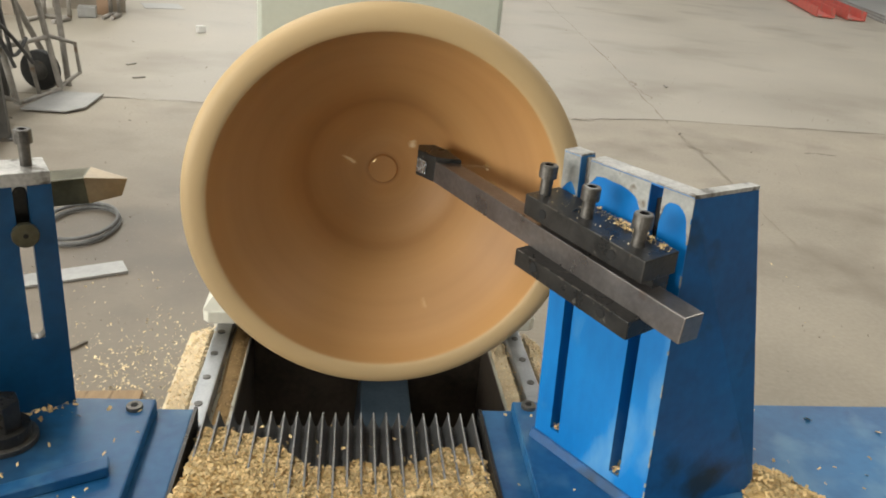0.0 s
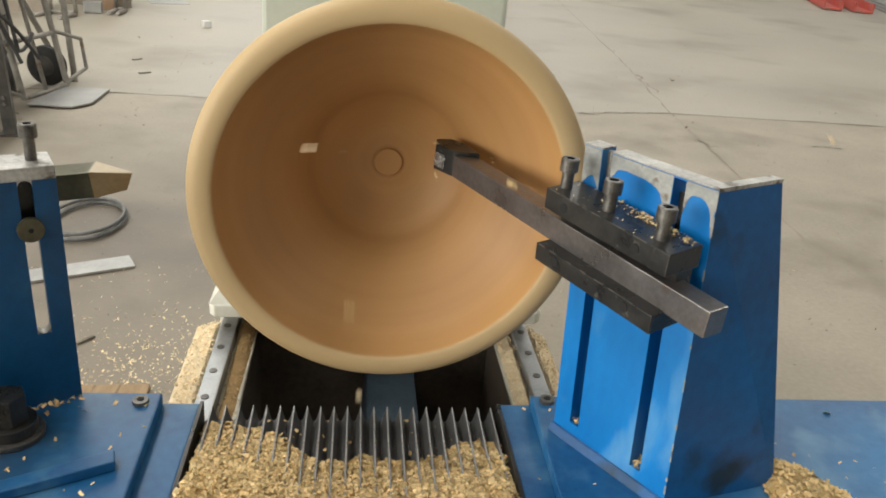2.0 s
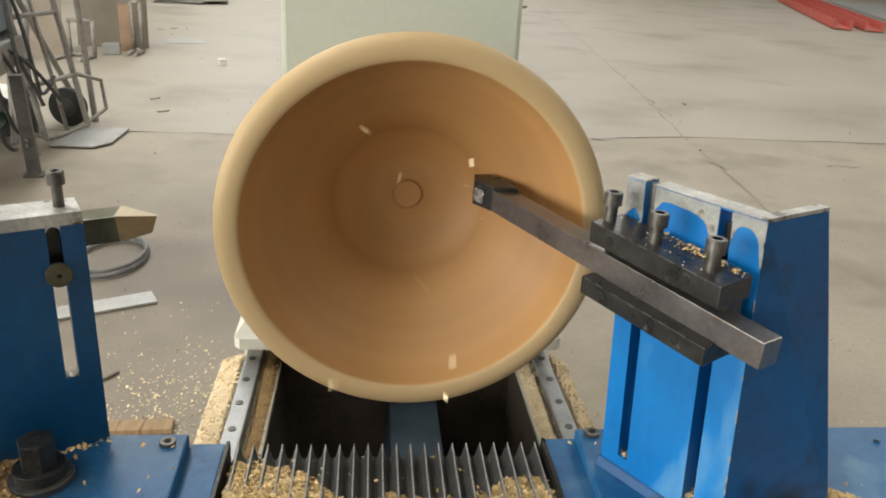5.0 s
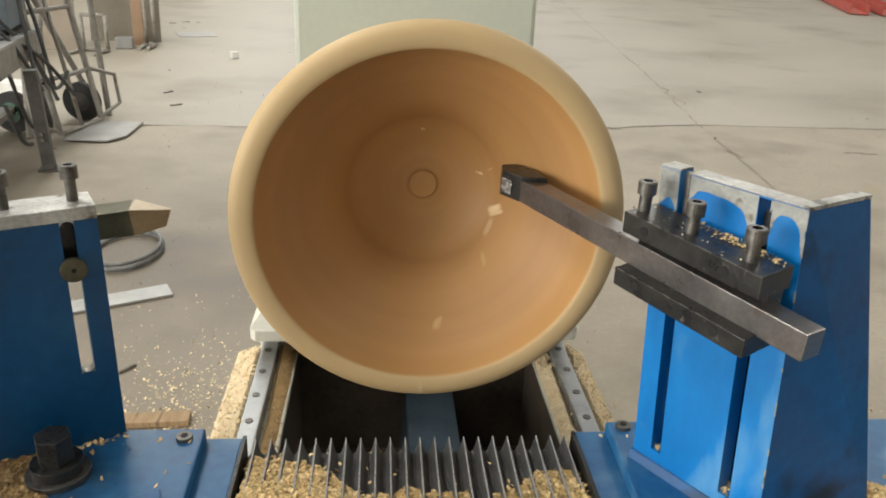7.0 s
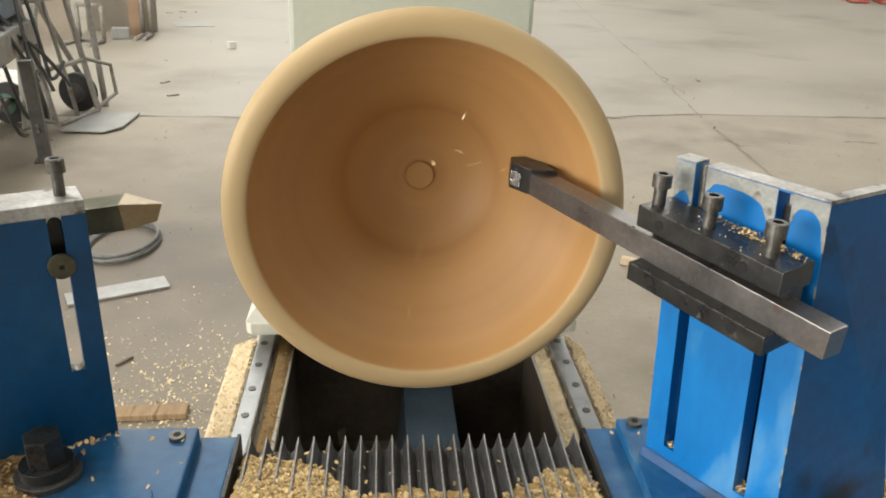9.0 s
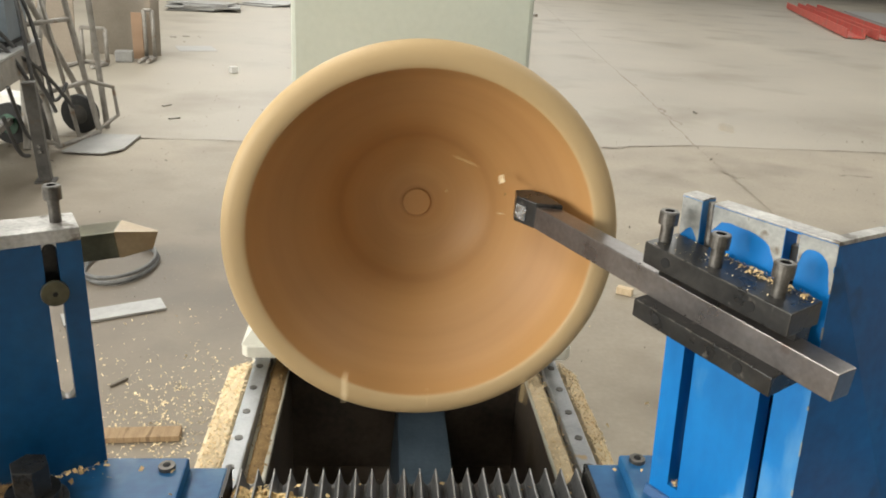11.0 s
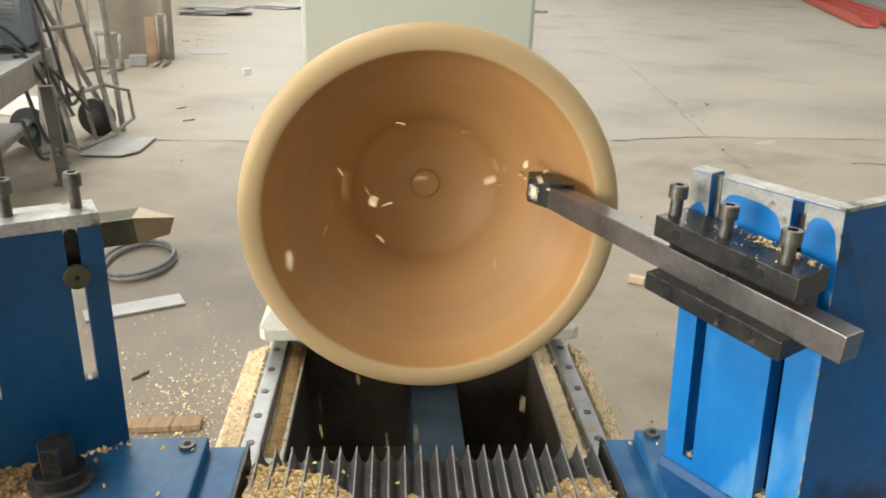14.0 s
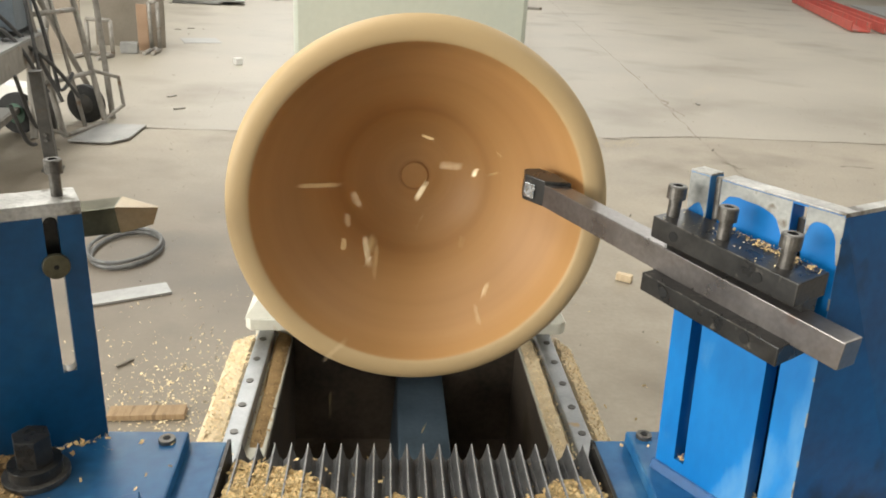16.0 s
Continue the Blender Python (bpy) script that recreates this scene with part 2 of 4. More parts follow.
M_CABLE = mat("dark rubber cable", (0.035, 0.035, 0.036), (0.085, 0.083, 0.08), 25, 0.6)
M_SHEET = mat("dull sheet steel", (0.27, 0.27, 0.26), (0.40, 0.395, 0.38), 5, 0.45, 0.4, 0.05, 60)
M_TYRE = mat("tyre rubber", (0.02, 0.02, 0.02), (0.045, 0.045, 0.043), 30, 0.8)
M_GREEN = mat("green wheel paint", (0.03, 0.09, 0.06), (0.06, 0.15, 0.09), 20, 0.5)
M_BOARD = mat("brown board", (0.235, 0.192, 0.148), (0.325, 0.275, 0.215), 3, 0.7, 0, 0.08, 60, (0.18, 0.155, 0.125), 4, 0.62)
M_BATTEN = mat("weathered timber", (0.24, 0.155, 0.082), (0.38, 0.265, 0.150), 14, 0.75, 0, 0.1, 90, (0.18, 0.115, 0.06), 9, 0.58, stretch=(6, 1, 1))
M_GREYBOARD = mat("grey brown board", (0.22, 0.19, 0.15), (0.31, 0.27, 0.22), 3, 0.7, 0, 0.08, 60)
M_ORANGE = mat("orange brown board", (0.30, 0.19, 0.115), (0.38, 0.25, 0.16), 5, 0.7)
M_PALE = mat("pale wood", (0.50, 0.38, 0.24), (0.66, 0.53, 0.36), 14, 0.75, 0, 0.1, 90, stretch=(1, 6, 1))
M_WHITE = mat("white card", (0.60, 0.59, 0.56), (0.74, 0.73, 0.70), 6, 0.7)
M_RED = mat("red primer", (0.40, 0.06, 0.045), (0.55, 0.12, 0.09), 3, 0.6, 0, 0.1, 40, (0.3, 0.18, 0.14), 5, 0.6)
M_PLASTIC = mat("blue plastic", (0.02, 0.07, 0.30), (0.04, 0.12, 0.42), 5, 0.4)
M_MACHINE = mat("dark machine enamel", (0.13, 0.16, 0.185), (0.22, 0.255, 0.285), 8, 0.5, 0.1, 0.05)
M_TOOL = mat("olive tool steel", (0.075, 0.07, 0.045), (0.15, 0.14, 0.09), 30, 0.35, 0.6, 0.04, 150)
M_TIP = mat("brazed tan tip", (0.27, 0.20, 0.12), (0.38, 0.29, 0.18), 40, 0.4, 0.3, 0.04, 200)
M_WALL = mat("hall wall", (0.42, 0.42, 0.41), (0.55, 0.55, 0.53), 1.2, 0.8, 0, 0.05, 30)
M_ROOF = mat("roof sheet", (0.40, 0.41, 0.42), (0.50, 0.51, 0.52), 1.0, 0.7, 0, 0.0)
M_HOSE = mat("grey hose", (0.075, 0.075, 0.073), (0.17, 0.17, 0.163), 25, 0.5)
M_SPARKLE = mat("carbide insert", (0.16, 0.165, 0.165), (0.60, 0.61, 0.61), 120, 0.25, 0.8, 0.3, 300)

# ---- building helpers ----
BASE = {}


def bm_new():
    return bmesh.new()


def box(bm, lo, hi, m=Matrix()):
    """An axis-aligned box, carried by m."""
    vs = [bm.verts.new(m @ Vector((x, y, z))) for z in (lo[2], hi[2]) for y in (lo[1], hi[1]) for x in (lo[0], hi[0])]
    for f in ((0, 2, 3, 1), (4, 5, 7, 6), (0, 1, 5, 4), (2, 6, 7, 3), (0, 4, 6, 2), (1, 3, 7, 5)):
        bm.faces.new([vs[i] for i in f])
    return bm


def cyl(bm, p0, p1, r0, n=16, r1=None):
    """A round bar from p0 to p1, tapering to r1."""
    p0, p1 = Vector(p0), Vector(p1)
    r1 = r0 if r1 is None else r1
    q = (p1 - p0).to_track_quat("Z", "Y")
    rings = []
    for p, r in ((p0, r0), (p1, r1)):
        rings.append([bm.verts.new(p + q @ Vector((r * math.cos(2 * math.pi * i / n), r * math.sin(2 * math.pi * i / n), 0))) for i in range(n)])
    for i in range(n):
        f = bm.faces.new((rings[0][i], rings[0][(i + 1) % n], rings[1][(i + 1) % n], rings[1][i]))
        f.smooth = n > 8
    bm.faces.new(rings[0][::-1])
    bm.faces.new(rings[1])
    return bm


def tube(bm, pts, r, n=10, closed=False):
    """A round tube along a line of points."""
    pts = [Vector(p) for p in pts]
    rings = []
    for i, p in enumerate(pts):
        a = pts[i - 1] if (i or closed) else p
        b = pts[(i + 1) % len(pts)] if (i + 1 < len(pts) or closed) else p
        q = (b - a).to_track_quat("Z", "Y")
        rings.append([bm.verts.new(p + q @ Vector((r * math.cos(2 * math.pi * k / n), r * math.sin(2 * math.pi * k / n), 0))) for k in range(n)])
    for i in range(len(pts) - (0 if closed else 1)):
        a, b = rings[i], rings[(i + 1) % len(pts)]
        off = min(range(n), key=lambda o: sum((a[k].co - b[(k + o) % n].co).length for k in range(n)))
        for k in range(n):
            f = bm.faces.new((a[k], a[(k + 1) % n], b[(k + 1 + off) % n], b[(k + off) % n]))
            f.smooth = True
    if not closed:
        bm.faces.new(rings[0][::-1])
        bm.faces.new(rings[-1])
    return bm


def prism(bm, poly, h0, h1, m=Matrix()):
    """A flat outline (x, y) raised from h0 to h1, carried by m."""
    lo = [bm.verts.new(m @ Vector((x, y, h0))) for x, y in poly]
    hi = [bm.verts.new(m @ Vector((x, y, h1))) for x, y in poly]
    k = len(poly)
    for i in range(k):
        bm.faces.new((lo[i], lo[(i + 1) % k], hi[(i + 1) % k], hi[i]))
    bm.faces.new(lo[::-1])
    bm.faces.new(hi)
    return bm


def lathe(bm, profile, centre, n=96):
    """A closed profile of (radius, y) turned about the y axis through centre."""
    rings = []
    for r, y in profile:
        if r < 1e-6:
            rings.append([bm.verts.new((centre[0], y, centre[1]))])
        else:
            rings.append([bm.verts.new((centre[0] + r * math.cos(2 * math.pi * i / n), y, centre[1] + r * math.sin(2 * math.pi * i / n))) for i in range(n)])
    for a, b in zip(rings, rings[1:]):
        for i in range(n):
            j = (i + 1) % n
            q = [a[i % len(a)], a[j % len(a)], b[j % len(b)], b[i % len(b)]]
            q = [v for k, v in enumerate(q) if v not in q[:k]]
            if len(q) > 2:
                bm.faces.new(q).smooth = True
    return bm


def thing(name, base, label, category, group="", kind=""):
    """An empty at the base of a thing that carries its parts."""
    ob = new(name)
    ob.location = base
    ob.empty_display_size = 0.05
    BASE[ob.name] = Vector(base)
    return tagged(ob, label, category, group, kind)


def finish(bm, bevel):
    bmesh.ops.remove_doubles(bm, verts=bm.verts, dist=1e-6)
    bmesh.ops.recalc_face_normals(bm, faces=bm.faces)
    for e in bm.edges:
        if len(e.link_faces) == 2 and e.calc_face_angle(0) > 0.75:
            e.smooth = False
    if bevel:
        sharp = [e for e in bm.edges if len(e.link_faces) == 2 and e.calc_face_angle(0) > 0.6]
        bmesh.ops.bevel(bm, geom=sharp, offset=bevel, segments=2, profile=0.6, affect="EDGES", clamp_overlap=True)


def part(name, bm, material, parent, label="", bevel=0.0):
    """Links a bmesh, given in place, as one mesh under a thing or under a part."""
    finish(bm, bevel)
    top = parent
    while top.parent:
        top = top.parent
    bmesh.ops.translate(bm, verts=bm.verts, vec=-BASE[top.name])
    me = bpy.data.meshes.new(name)
    bm.to_mesh(me)
    bm.free()
    me.materials.append(material)
    ob = new(name, me)
    ob.parent = parent
    return tagged(ob, label)


def solid(name, bm, material, base, label, category, group="", kind="", bevel=0.0):
    """A thing that is one mesh."""
    finish(bm, bevel)
    bmesh.ops.translate(bm, verts=bm.verts, vec=-Vector(base))
    me = bpy.data.meshes.new(name)
    bm.to_mesh(me)
    bm.free()
    me.materials.append(material)
    ob = new(name, me)
    ob.location = base
    BASE[ob.name] = Vector(base)
    return tagged(ob, label, category, group, kind)


def axes(origin, ex, ey, ez):
    """The matrix that carries local metres along ex, ey, ez from an origin."""
    m = Matrix.Identity(4)
    for c, v in enumerate((ex, ey, ez)):
        for r in range(3):
            m[r][c] = v[r]
    for r in range(3):
        m[r][3] = origin[r]
    return m


def frames(m, w, h, t, holes, bm=None):
    """A plate w x h (local x, z), t thick (local y from 0 to -t), with rectangular through holes (x0, z0, x1, z1)."""
    bm = bm or bm_new()
    xs = sorted({0, w, *[a for q in holes for a in (q[0], q[2])]})
    zs = sorted({0, h, *[a for q in holes for a in (q[1], q[3])]})
    inside = lambda x, z: 0 < x < w and 0 < z < h and not any(q[0] < x < q[2] and q[1] < z < q[3] for q in holes)
    P = lambda x, y, z: bm.verts.new(m @ Vector((x, y, z)))
    for i in range(len(xs) - 1):
        for j in range(len(zs) - 1):
            x0, x1, z0, z1 = xs[i], xs[i + 1], zs[j], zs[j + 1]
            cx, cz = (x0 + x1) / 2, (z0 + z1) / 2
            if not inside(cx, cz):
                continue
            bm.faces.new((P(x0, 0, z0), P(x1, 0, z0), P(x1, 0, z1), P(x0, 0, z1)))
            bm.faces.new((P(x0, -t, z0), P(x0, -t, z1), P(x1, -t, z1), P(x1, -t, z0)))
            for nx, nz, a, b in ((cx, z1 + 1e-4, (x0, z1), (x1, z1)), (cx, z0 - 1e-4, (x1, z0), (x0, z0)), (x0 - 1e-4, cz, (x0, z0), (x0, z1)), (x1 + 1e-4, cz, (x1, z1), (x1, z0))):
                if not inside(nx, nz):
                    bm.faces.new((P(a[0], 0, a[1]), P(b[0], 0, b[1]), P(b[0], -t, b[1]), P(a[0], -t, a[1])))
    return bm


def flakes(bm, spots, size, rng):
    """Small bent shavings at the places given."""
    for x, y, z in spots:
        s = size * rng.uniform(0.45, 1.5)
        q = Euler((rng.uniform(-0.8, 0.8), rng.uniform(-0.8, 0.8), rng.uniform(0, 6.3))).to_matrix()
        w = s * rng.uniform(0.25, 0.7)
        c = s * rng.uniform(0.05, 0.35)
        vs = [bm.verts.new(Vector((x, y, z)) + q @ Vector(v)) for v in ((-s, -w, 0), (0, -w, c), (s, -w, 0), (s, w, 0), (0, w, c), (-s, w, 0))]
        bm.faces.new((vs[0], vs[1], vs[4], vs[5]))
        bm.faces.new((vs[1], vs[2], vs[3], vs[4]))
    return bm


def heap(name, x0, x1, y0, y1, z0, height, count, size, label, seed, material=None, drop=0.004, steep=7, flake=None, cell=0.008, uneven=0.35):
    """A heap of shavings: an uneven mound, and flakes lying on it. height(u, v) gives its top over z0."""
    rng = random.Random(seed)
    nx, ny = max(3, int((x1 - x0) / cell)), max(3, int((y1 - y0) / cell))

    def top(x, y):
        u, v = (x - x0) / (x1 - x0), (y - y0) / (y1 - y0)
        edge = min(1, steep * min(u, 1 - u, v, 1 - v))
        h = max(0, height(u, v))
        lump = noise.noise((x * 38 + seed, y * 38, 1.3)) * uneven + noise.noise((x * 110, y * 110, seed)) * uneven * 0.55
        return z0 - drop + edge * ((h + drop * 0.9 if h > 0.0005 else 0) + h * lump + 0.0035 * lump)

    bm = bm_new()
    g = [[bm.verts.new((x0 + (x1 - x0) * i / nx, y0 + (y1 - y0) * j / ny, top(x0 + (x1 - x0) * i / nx, y0 + (y1 - y0) * j / ny))) for j in range(ny + 1)] for i in range(nx + 1)]
    for i in range(nx):
        for j in range(ny):
            bm.faces.new((g[i][j], g[i + 1][j], g[i + 1][j + 1], g[i][j + 1])).smooth = True
    lying = []
    while len(lying) < count:
        x, y = rng.uniform(x0, x1), rng.uniform(y0, y1)
        t = top(x, y)
        if t > z0 + 0.001 or rng.random() < 0.012:
            lying.append((x, y, max(t, z0) + 0.0015 * rng.random() + 0.001))
    ob = solid(name, bm, material or M_DUST, ((x0 + x1) / 2, (y0 + y1) / 2, z0), label, "sawdust", "", "stuff")
    part("flakes", flakes(bm_new(), lying, size, rng), flake or M_FLAKE, ob)
    return ob


def scatter(name, count, place, size, label, seed, material=None):
    rng = random.Random(seed)
    bm = flakes(bm_new(), [place(rng) for k in range(count)], size, rng)
    return solid(name, bm, material or M_FLAKE, (0, 0, 0), label, "sawdust", "", "stuff")


# ---- the hall ----
JOINT = [(-12, 6.11), (-9, 6.13), (-1.85, 6.19), (0.6, 6.28), (1.9, 6.40), (2.7, 6.56), (5, 6.5), (12, 6.6), (34, 6.9)]
solid("floor", prism(bm_new(), JOINT + [(34, 60), (-12, 60)], -0.2, 0), M_FLOOR, (0, 20, 0), "bare pale grey concrete workshop floor slab", "floor", "", "structure")
solid("floor", prism(bm_new(), [(-12, -10), (34, -10)] + JOINT[::-1], -0.2, -0.001), M_FLOOR_WORN, (0, 0, 0), "trodden brown-grey concrete workshop floor slab", "floor", "", "structure")


def wall(name, lo, hi, label="plain pale workshop hall wall"):
    solid(name, box(bm_new(), lo, hi), M_WALL, (lo[0], lo[1], 0), label, "wall", "", "structure")


wall("wall_north", (-12.3, 60, 0), (34.3, 60.3, 8))
wall("wall_south", (-12.3, -10.3, 0), (34.3, -10, 8))
wall("wall_east", (34, -10, 0), (34.3, 60, 8))
wall("wall_west", (-12.3, 1.5, 0), (-12, 60, 8), "plain hall wall beside the open door")
wall("wall_west_lintel", (-12.3, -10, 5.2), (-12, 1.5, 8), "hall wall over the wide open door")
bm = bm_new()
for a, b in ((-12, -5.6), (-2.4, 5.4), (8.6, 16.4), (19.6, 34)):
    box(bm, (a, -10, 7.9), (b, 60, 8.1))
for a, b in ((-5.6, -2.4), (5.4, 8.6), (16.4, 19.6)):
    box(bm, (a, -10, 7.9), (b, -3.6, 8.1))
solid("ceiling", bm, M_ROOF, (0, 0, 7.9), "sheet metal hall roof with long roof lights", "ceiling", "", "structure")


def crack(pts, width, seed, sub=14, material=None):
    """A dirty, uneven floor joint along a line, let into the floor's surface."""
    rng = random.Random(seed)
    bm = bm_new()
    line = []
    for (ax, ay), (bx, by) in zip(pts, pts[1:]):
        for k in range(sub):
            u = k / sub
            line.append((ax + (bx - ax) * u + rng.uniform(-0.6, 0.6) * width, ay + (by - ay) * u + rng.uniform(-0.6, 0.6) * width))
    prev = None
    for i, (x, y) in enumerate(line[:-1]):
        dx, dy = line[i + 1][0] - x, line[i + 1][1] - y
        d = math.hypot(dx, dy) or 1
        w = width * rng.uniform(0.15, 1.0) * (0.35 if noise.noise((x * 1.3, y * 1.3, seed)) < -0.1 else 1)
        a, b = bm.verts.new((x - dy / d * w / 2, y + dx / d * w / 2, 0.003)), bm.verts.new((x + dy / d * w / 2, y - dx / d * w / 2, 0.003))
        if prev:
            bm.faces.new((prev[0], prev[1], b, a))
        prev = (a, b)
    solid("floor_joint", bm, material or M_CRACK, (0, 0, 0), "dark cracked joint in the concrete floor", "floor joint", "", "structure")


crack(JOINT[1:-1], 0.026, 3)
crack([(4.9, 25), (4.22, 19.4), (3.1, 9.4), (2.72, 6.6), (2.63, 5.6), (2.4, 3.5)], 0.022, 5, 22, M_STAIN)
crack([(2.62, 5.72), (2.66, 5.56), (2.75, 5.5)], 0.045, 8, 6, M_STAIN)
crack([(1.86, 6.36), (2.1, 6.38)], 0.07, 9, 6)
crack([(3.54, 5.69), (3.66, 5.70), (3.85, 5.63)], 0.03, 10, 6)
crack([(2.9, 7.4), (2.95, 8.1), (3.0, 8.4)], 0.06, 11, 7, M_STAIN)


def lathe_machine():
    """The lathe: headstock, foot, bed with two rails and a dark trough."""
    cx = 0.063
    head = thing("lathe_headstock", (0.047, 1.6, 0), "pale green painted steel lathe headstock cabinet", "lathe")
    body = part("cabinet", box(bm_new(), (-0.162, 1.41, 0.76), (0.257, 2.0, 1.75)), M_HEAD, head, "pale grey-green cabinet", 0.008)
    part("foot", box(bm_new(), (-0.272, 1.535, 0.0), (0.398, 2.1, 0.7025)), M_FOOT, head, "wide pale foot casting", 0.006)
    part("lip", prism(bm_new(), [(-0.278, 1.455), (-0.266, 1.441), (0.392, 1.441), (0.404, 1.455), (0.404, 2.1), (-0.278, 2.1)], 0.7027, 0.730), M_FOOT, head, "overhanging lip dusted with sawdust", 0.004)
    top = bm_new()
    ring0 = [(-0.277, 1.446), (0.403, 1.446), (0.403, 2.1), (-0.277, 2.1)]
    ring1 = [(-0.225, 1.495), (0.35, 1.495), (0.35, 2.05), (-0.225, 2.05)]
    lo = [top.verts.new((x, y, 0.730)) for x, y in ring0]
    hi = [top.verts.new((x, y, 0.80)) for x, y in ring1]
    for i in range(4):
        top.faces.new((lo[i], lo[(i + 1) % 4], hi[(i + 1) % 4], hi[i]))
    top.faces.new(hi)
    top.faces.new(lo[::-1])
    part("sloped_top", top, M_FOOT, head)
    part("spindle", cyl(bm_new(), (0.0575, 1.29, 1.116), (0.0575, 1.43, 1.116), 0.05, 32), M_STEEL, head, "steel spindle nose behind the bowl")
    bed = thing("lathe_bed", (cx, 0.9, 0), "cream painted lathe bed with two steel rails and a dark trough", "lathe bed")
    for side, s in (("left", -1), ("right", 1)):
        X = lambda d: cx + s * d
        def bar(d0, d1, z0, z1, y0=0.2, y1=1.534):
            a, b = sorted((X(d0), X(d1)))
            return box(bm_new(), (a, y0, z0), (b, y1, z1))
        part("side_wall", bar(0.253, 0.345, 0.0, 0.632), M_CAST, bed, "cream casting powdered with sawdust", 0.004)
        rail = part("rail", bar(0.290, 0.324, 0.632, 0.667), M_RAIL, bed, "ground steel rail with countersunk bolts", 0.003)
        for k in range(13):
            y = 0.44 + 0.086 * k
            part("bolt_head", cyl(bm_new(), (X(0.309), y, 0.6655), (X(0.309), y, 0.6685), 0.0075, 12), M_BOLT, rail)
        part("ledge", bar(0.251, 0.2896, 0.60, 0.645), M_CAST, bed, "stained inner ledge", 0.003)
    pit = bm_new()
    box(pit, (cx - 0.252, 0.2, 0.34), (cx + 0.252, 1.534, 0.38))
    box(pit, (cx - 0.252, 1.522, 0.38), (cx + 0.252, 1.533, 0.70))
    part("trough", pit, M_PIT, bed, "dark brown chip trough")
    liner = bm_new()
    box(liner, (cx - 0.2525, 0.2, 0.381), (cx - 0.2495, 1.521, 0.64))
    box(liner, (cx + 0.2495, 0.2, 0.381), (cx + 0.2525, 1.521, 0.64))
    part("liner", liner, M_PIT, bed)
    part("screw_cover", prism(bm_new(), [(cx - 0.030, 0.382), (cx - 0.019, 0.56), (cx + 0.084, 0.56), (cx + 0.095, 0.382)], 0.25, 1.52, axes((0, 0, 0), (1, 0, 0), (0, 0, 1), (0, 1, 0))), M_SCREW, bed, "blue-grey leadscrew cover", 0.004)


lathe_machine()

# sawdust lying along the rails
heap("sawdust", -0.318, -0.263, 0.95, 1.53, 0.635, lambda u, v: 0.026 * u * (0.25 + 0.75 * v), 1500, 0.0022, "pale sawdust drifted along the outer rail", 21, M_PALEDUST, flake=M_PALEFLAKE, steep=30)
heap("sawdust", -0.2255, -0.188, 1.10, 1.53, 0.645, lambda u, v: 0.030 * max(0.10, v - 0.30) * (1 - u * 0.5), 350, 0.0018, "orange-brown sawdust drift on the inner ledge", 22, M_BROWN_SHADED_DUST, flake=M_BROWN_SHADED_FLAKE, steep=25)
heap("sawdust", 0.315, 0.3525, 0.98, 1.53, 0.645, lambda u, v: 0.010 * (0.4 + u), 700, 0.0018, "pale sawdust drift on the inner ledge", 23, M_PALEDUST, flake=M_PALEFLAKE, steep=25)
heap("sawdust", 0.393, 0.440, 0.98, 1.53, 0.628, lambda u, v: 0.032 * (1 - u), 1500, 0.0022, "sawdust drifted along the outer rail", 24, M_PALEDUST, flake=M_PALEFLAKE, steep=30)

# ---- bowl ----
BOWL_C = (0.0568, 1.109)


def bowl():
    inner = [(0, 1.236), (0.022, 1.236), (0.0245, 1.2395), (0.045, 1.242), (0.062, 1.240), (0.085, 1.231), (0.105, 1.218), (0.119, 1.2065), (0.1245, 1.198), (0.138, 1.181), (0.152, 1.162), (0.166, 1.145), (0.186, 1.125), (0.206, 1.107), (0.223, 1.088), (0.235, 1.070), (0.242, 1.053), (0.2450, 1.0425), (0.2456, 1.0395)]
    rim = [(0.2470, 1.0378), (0.2520, 1.0362), (0.2590, 1.0352), (0.2660, 1.0355), (0.2725, 1.0372), (0.2780, 1.0410), (0.2812, 1.0470), (0.2820, 1.0545)]
    outer = [(0.2785, 1.085), (0.267, 1.120), (0.245, 1.160), (0.213, 1.199), (0.170, 1.236), (0.135, 1.260), (0.10, 1.277), (0.09, 1.295), (0, 1.295)]
    bm = lathe(bm_new(), inner + rim + outer, BOWL_C, 160)
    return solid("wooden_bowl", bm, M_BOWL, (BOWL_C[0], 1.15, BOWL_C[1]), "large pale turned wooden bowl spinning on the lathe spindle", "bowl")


the_bowl = bowl()

# ---- carriage: left base, left tool post, pleated cover ----
cross_slide = thing("cross_slide", (-0.30, 0.9, 0.62), "blue painted steel lathe cross slide base plates", "lathe carriage")
part("lower_plate", box(bm_new(), (-0.80, 0.55, 0.7355), (-0.214, 1.022, 0.789)), M_BLUE_BASE, cross_slide, "", 0.002)
part("upper_plate", prism(bm_new(), [(-0.80, 0.55), (-0.255, 0.55), (-0.266, 1.020), (-0.80, 1.020)], 0.789, 0.808), M_BLUE_GREASE_SHADE, cross_slide, "raised blue plate, grease and shade coloured in round the nut", 0.003)
part("edge_strip", box(bm_new(), (-0.2135, 0.55, 0.7355), (-0.2085, 1.024, 0.792)), M_BLACK, cross_slide, "black edge strip")
part("saddle", box(bm_new(), (-0.80, 0.50, 0.68), (1.05, 1.0, 0.735)), M_BLUE_SHADED, cross_slide, "saddle under the plates in shaded blue", 0.004)
part("rib", prism(bm_new(), [(-0.62, 0.70), (-0.60, 0.69), (-0.285, 0.845), (-0.292, 0.87)], 0.8085, 0.823), M_BLUE_BASE, cross_slide, "low blue welded rib", 0.002)


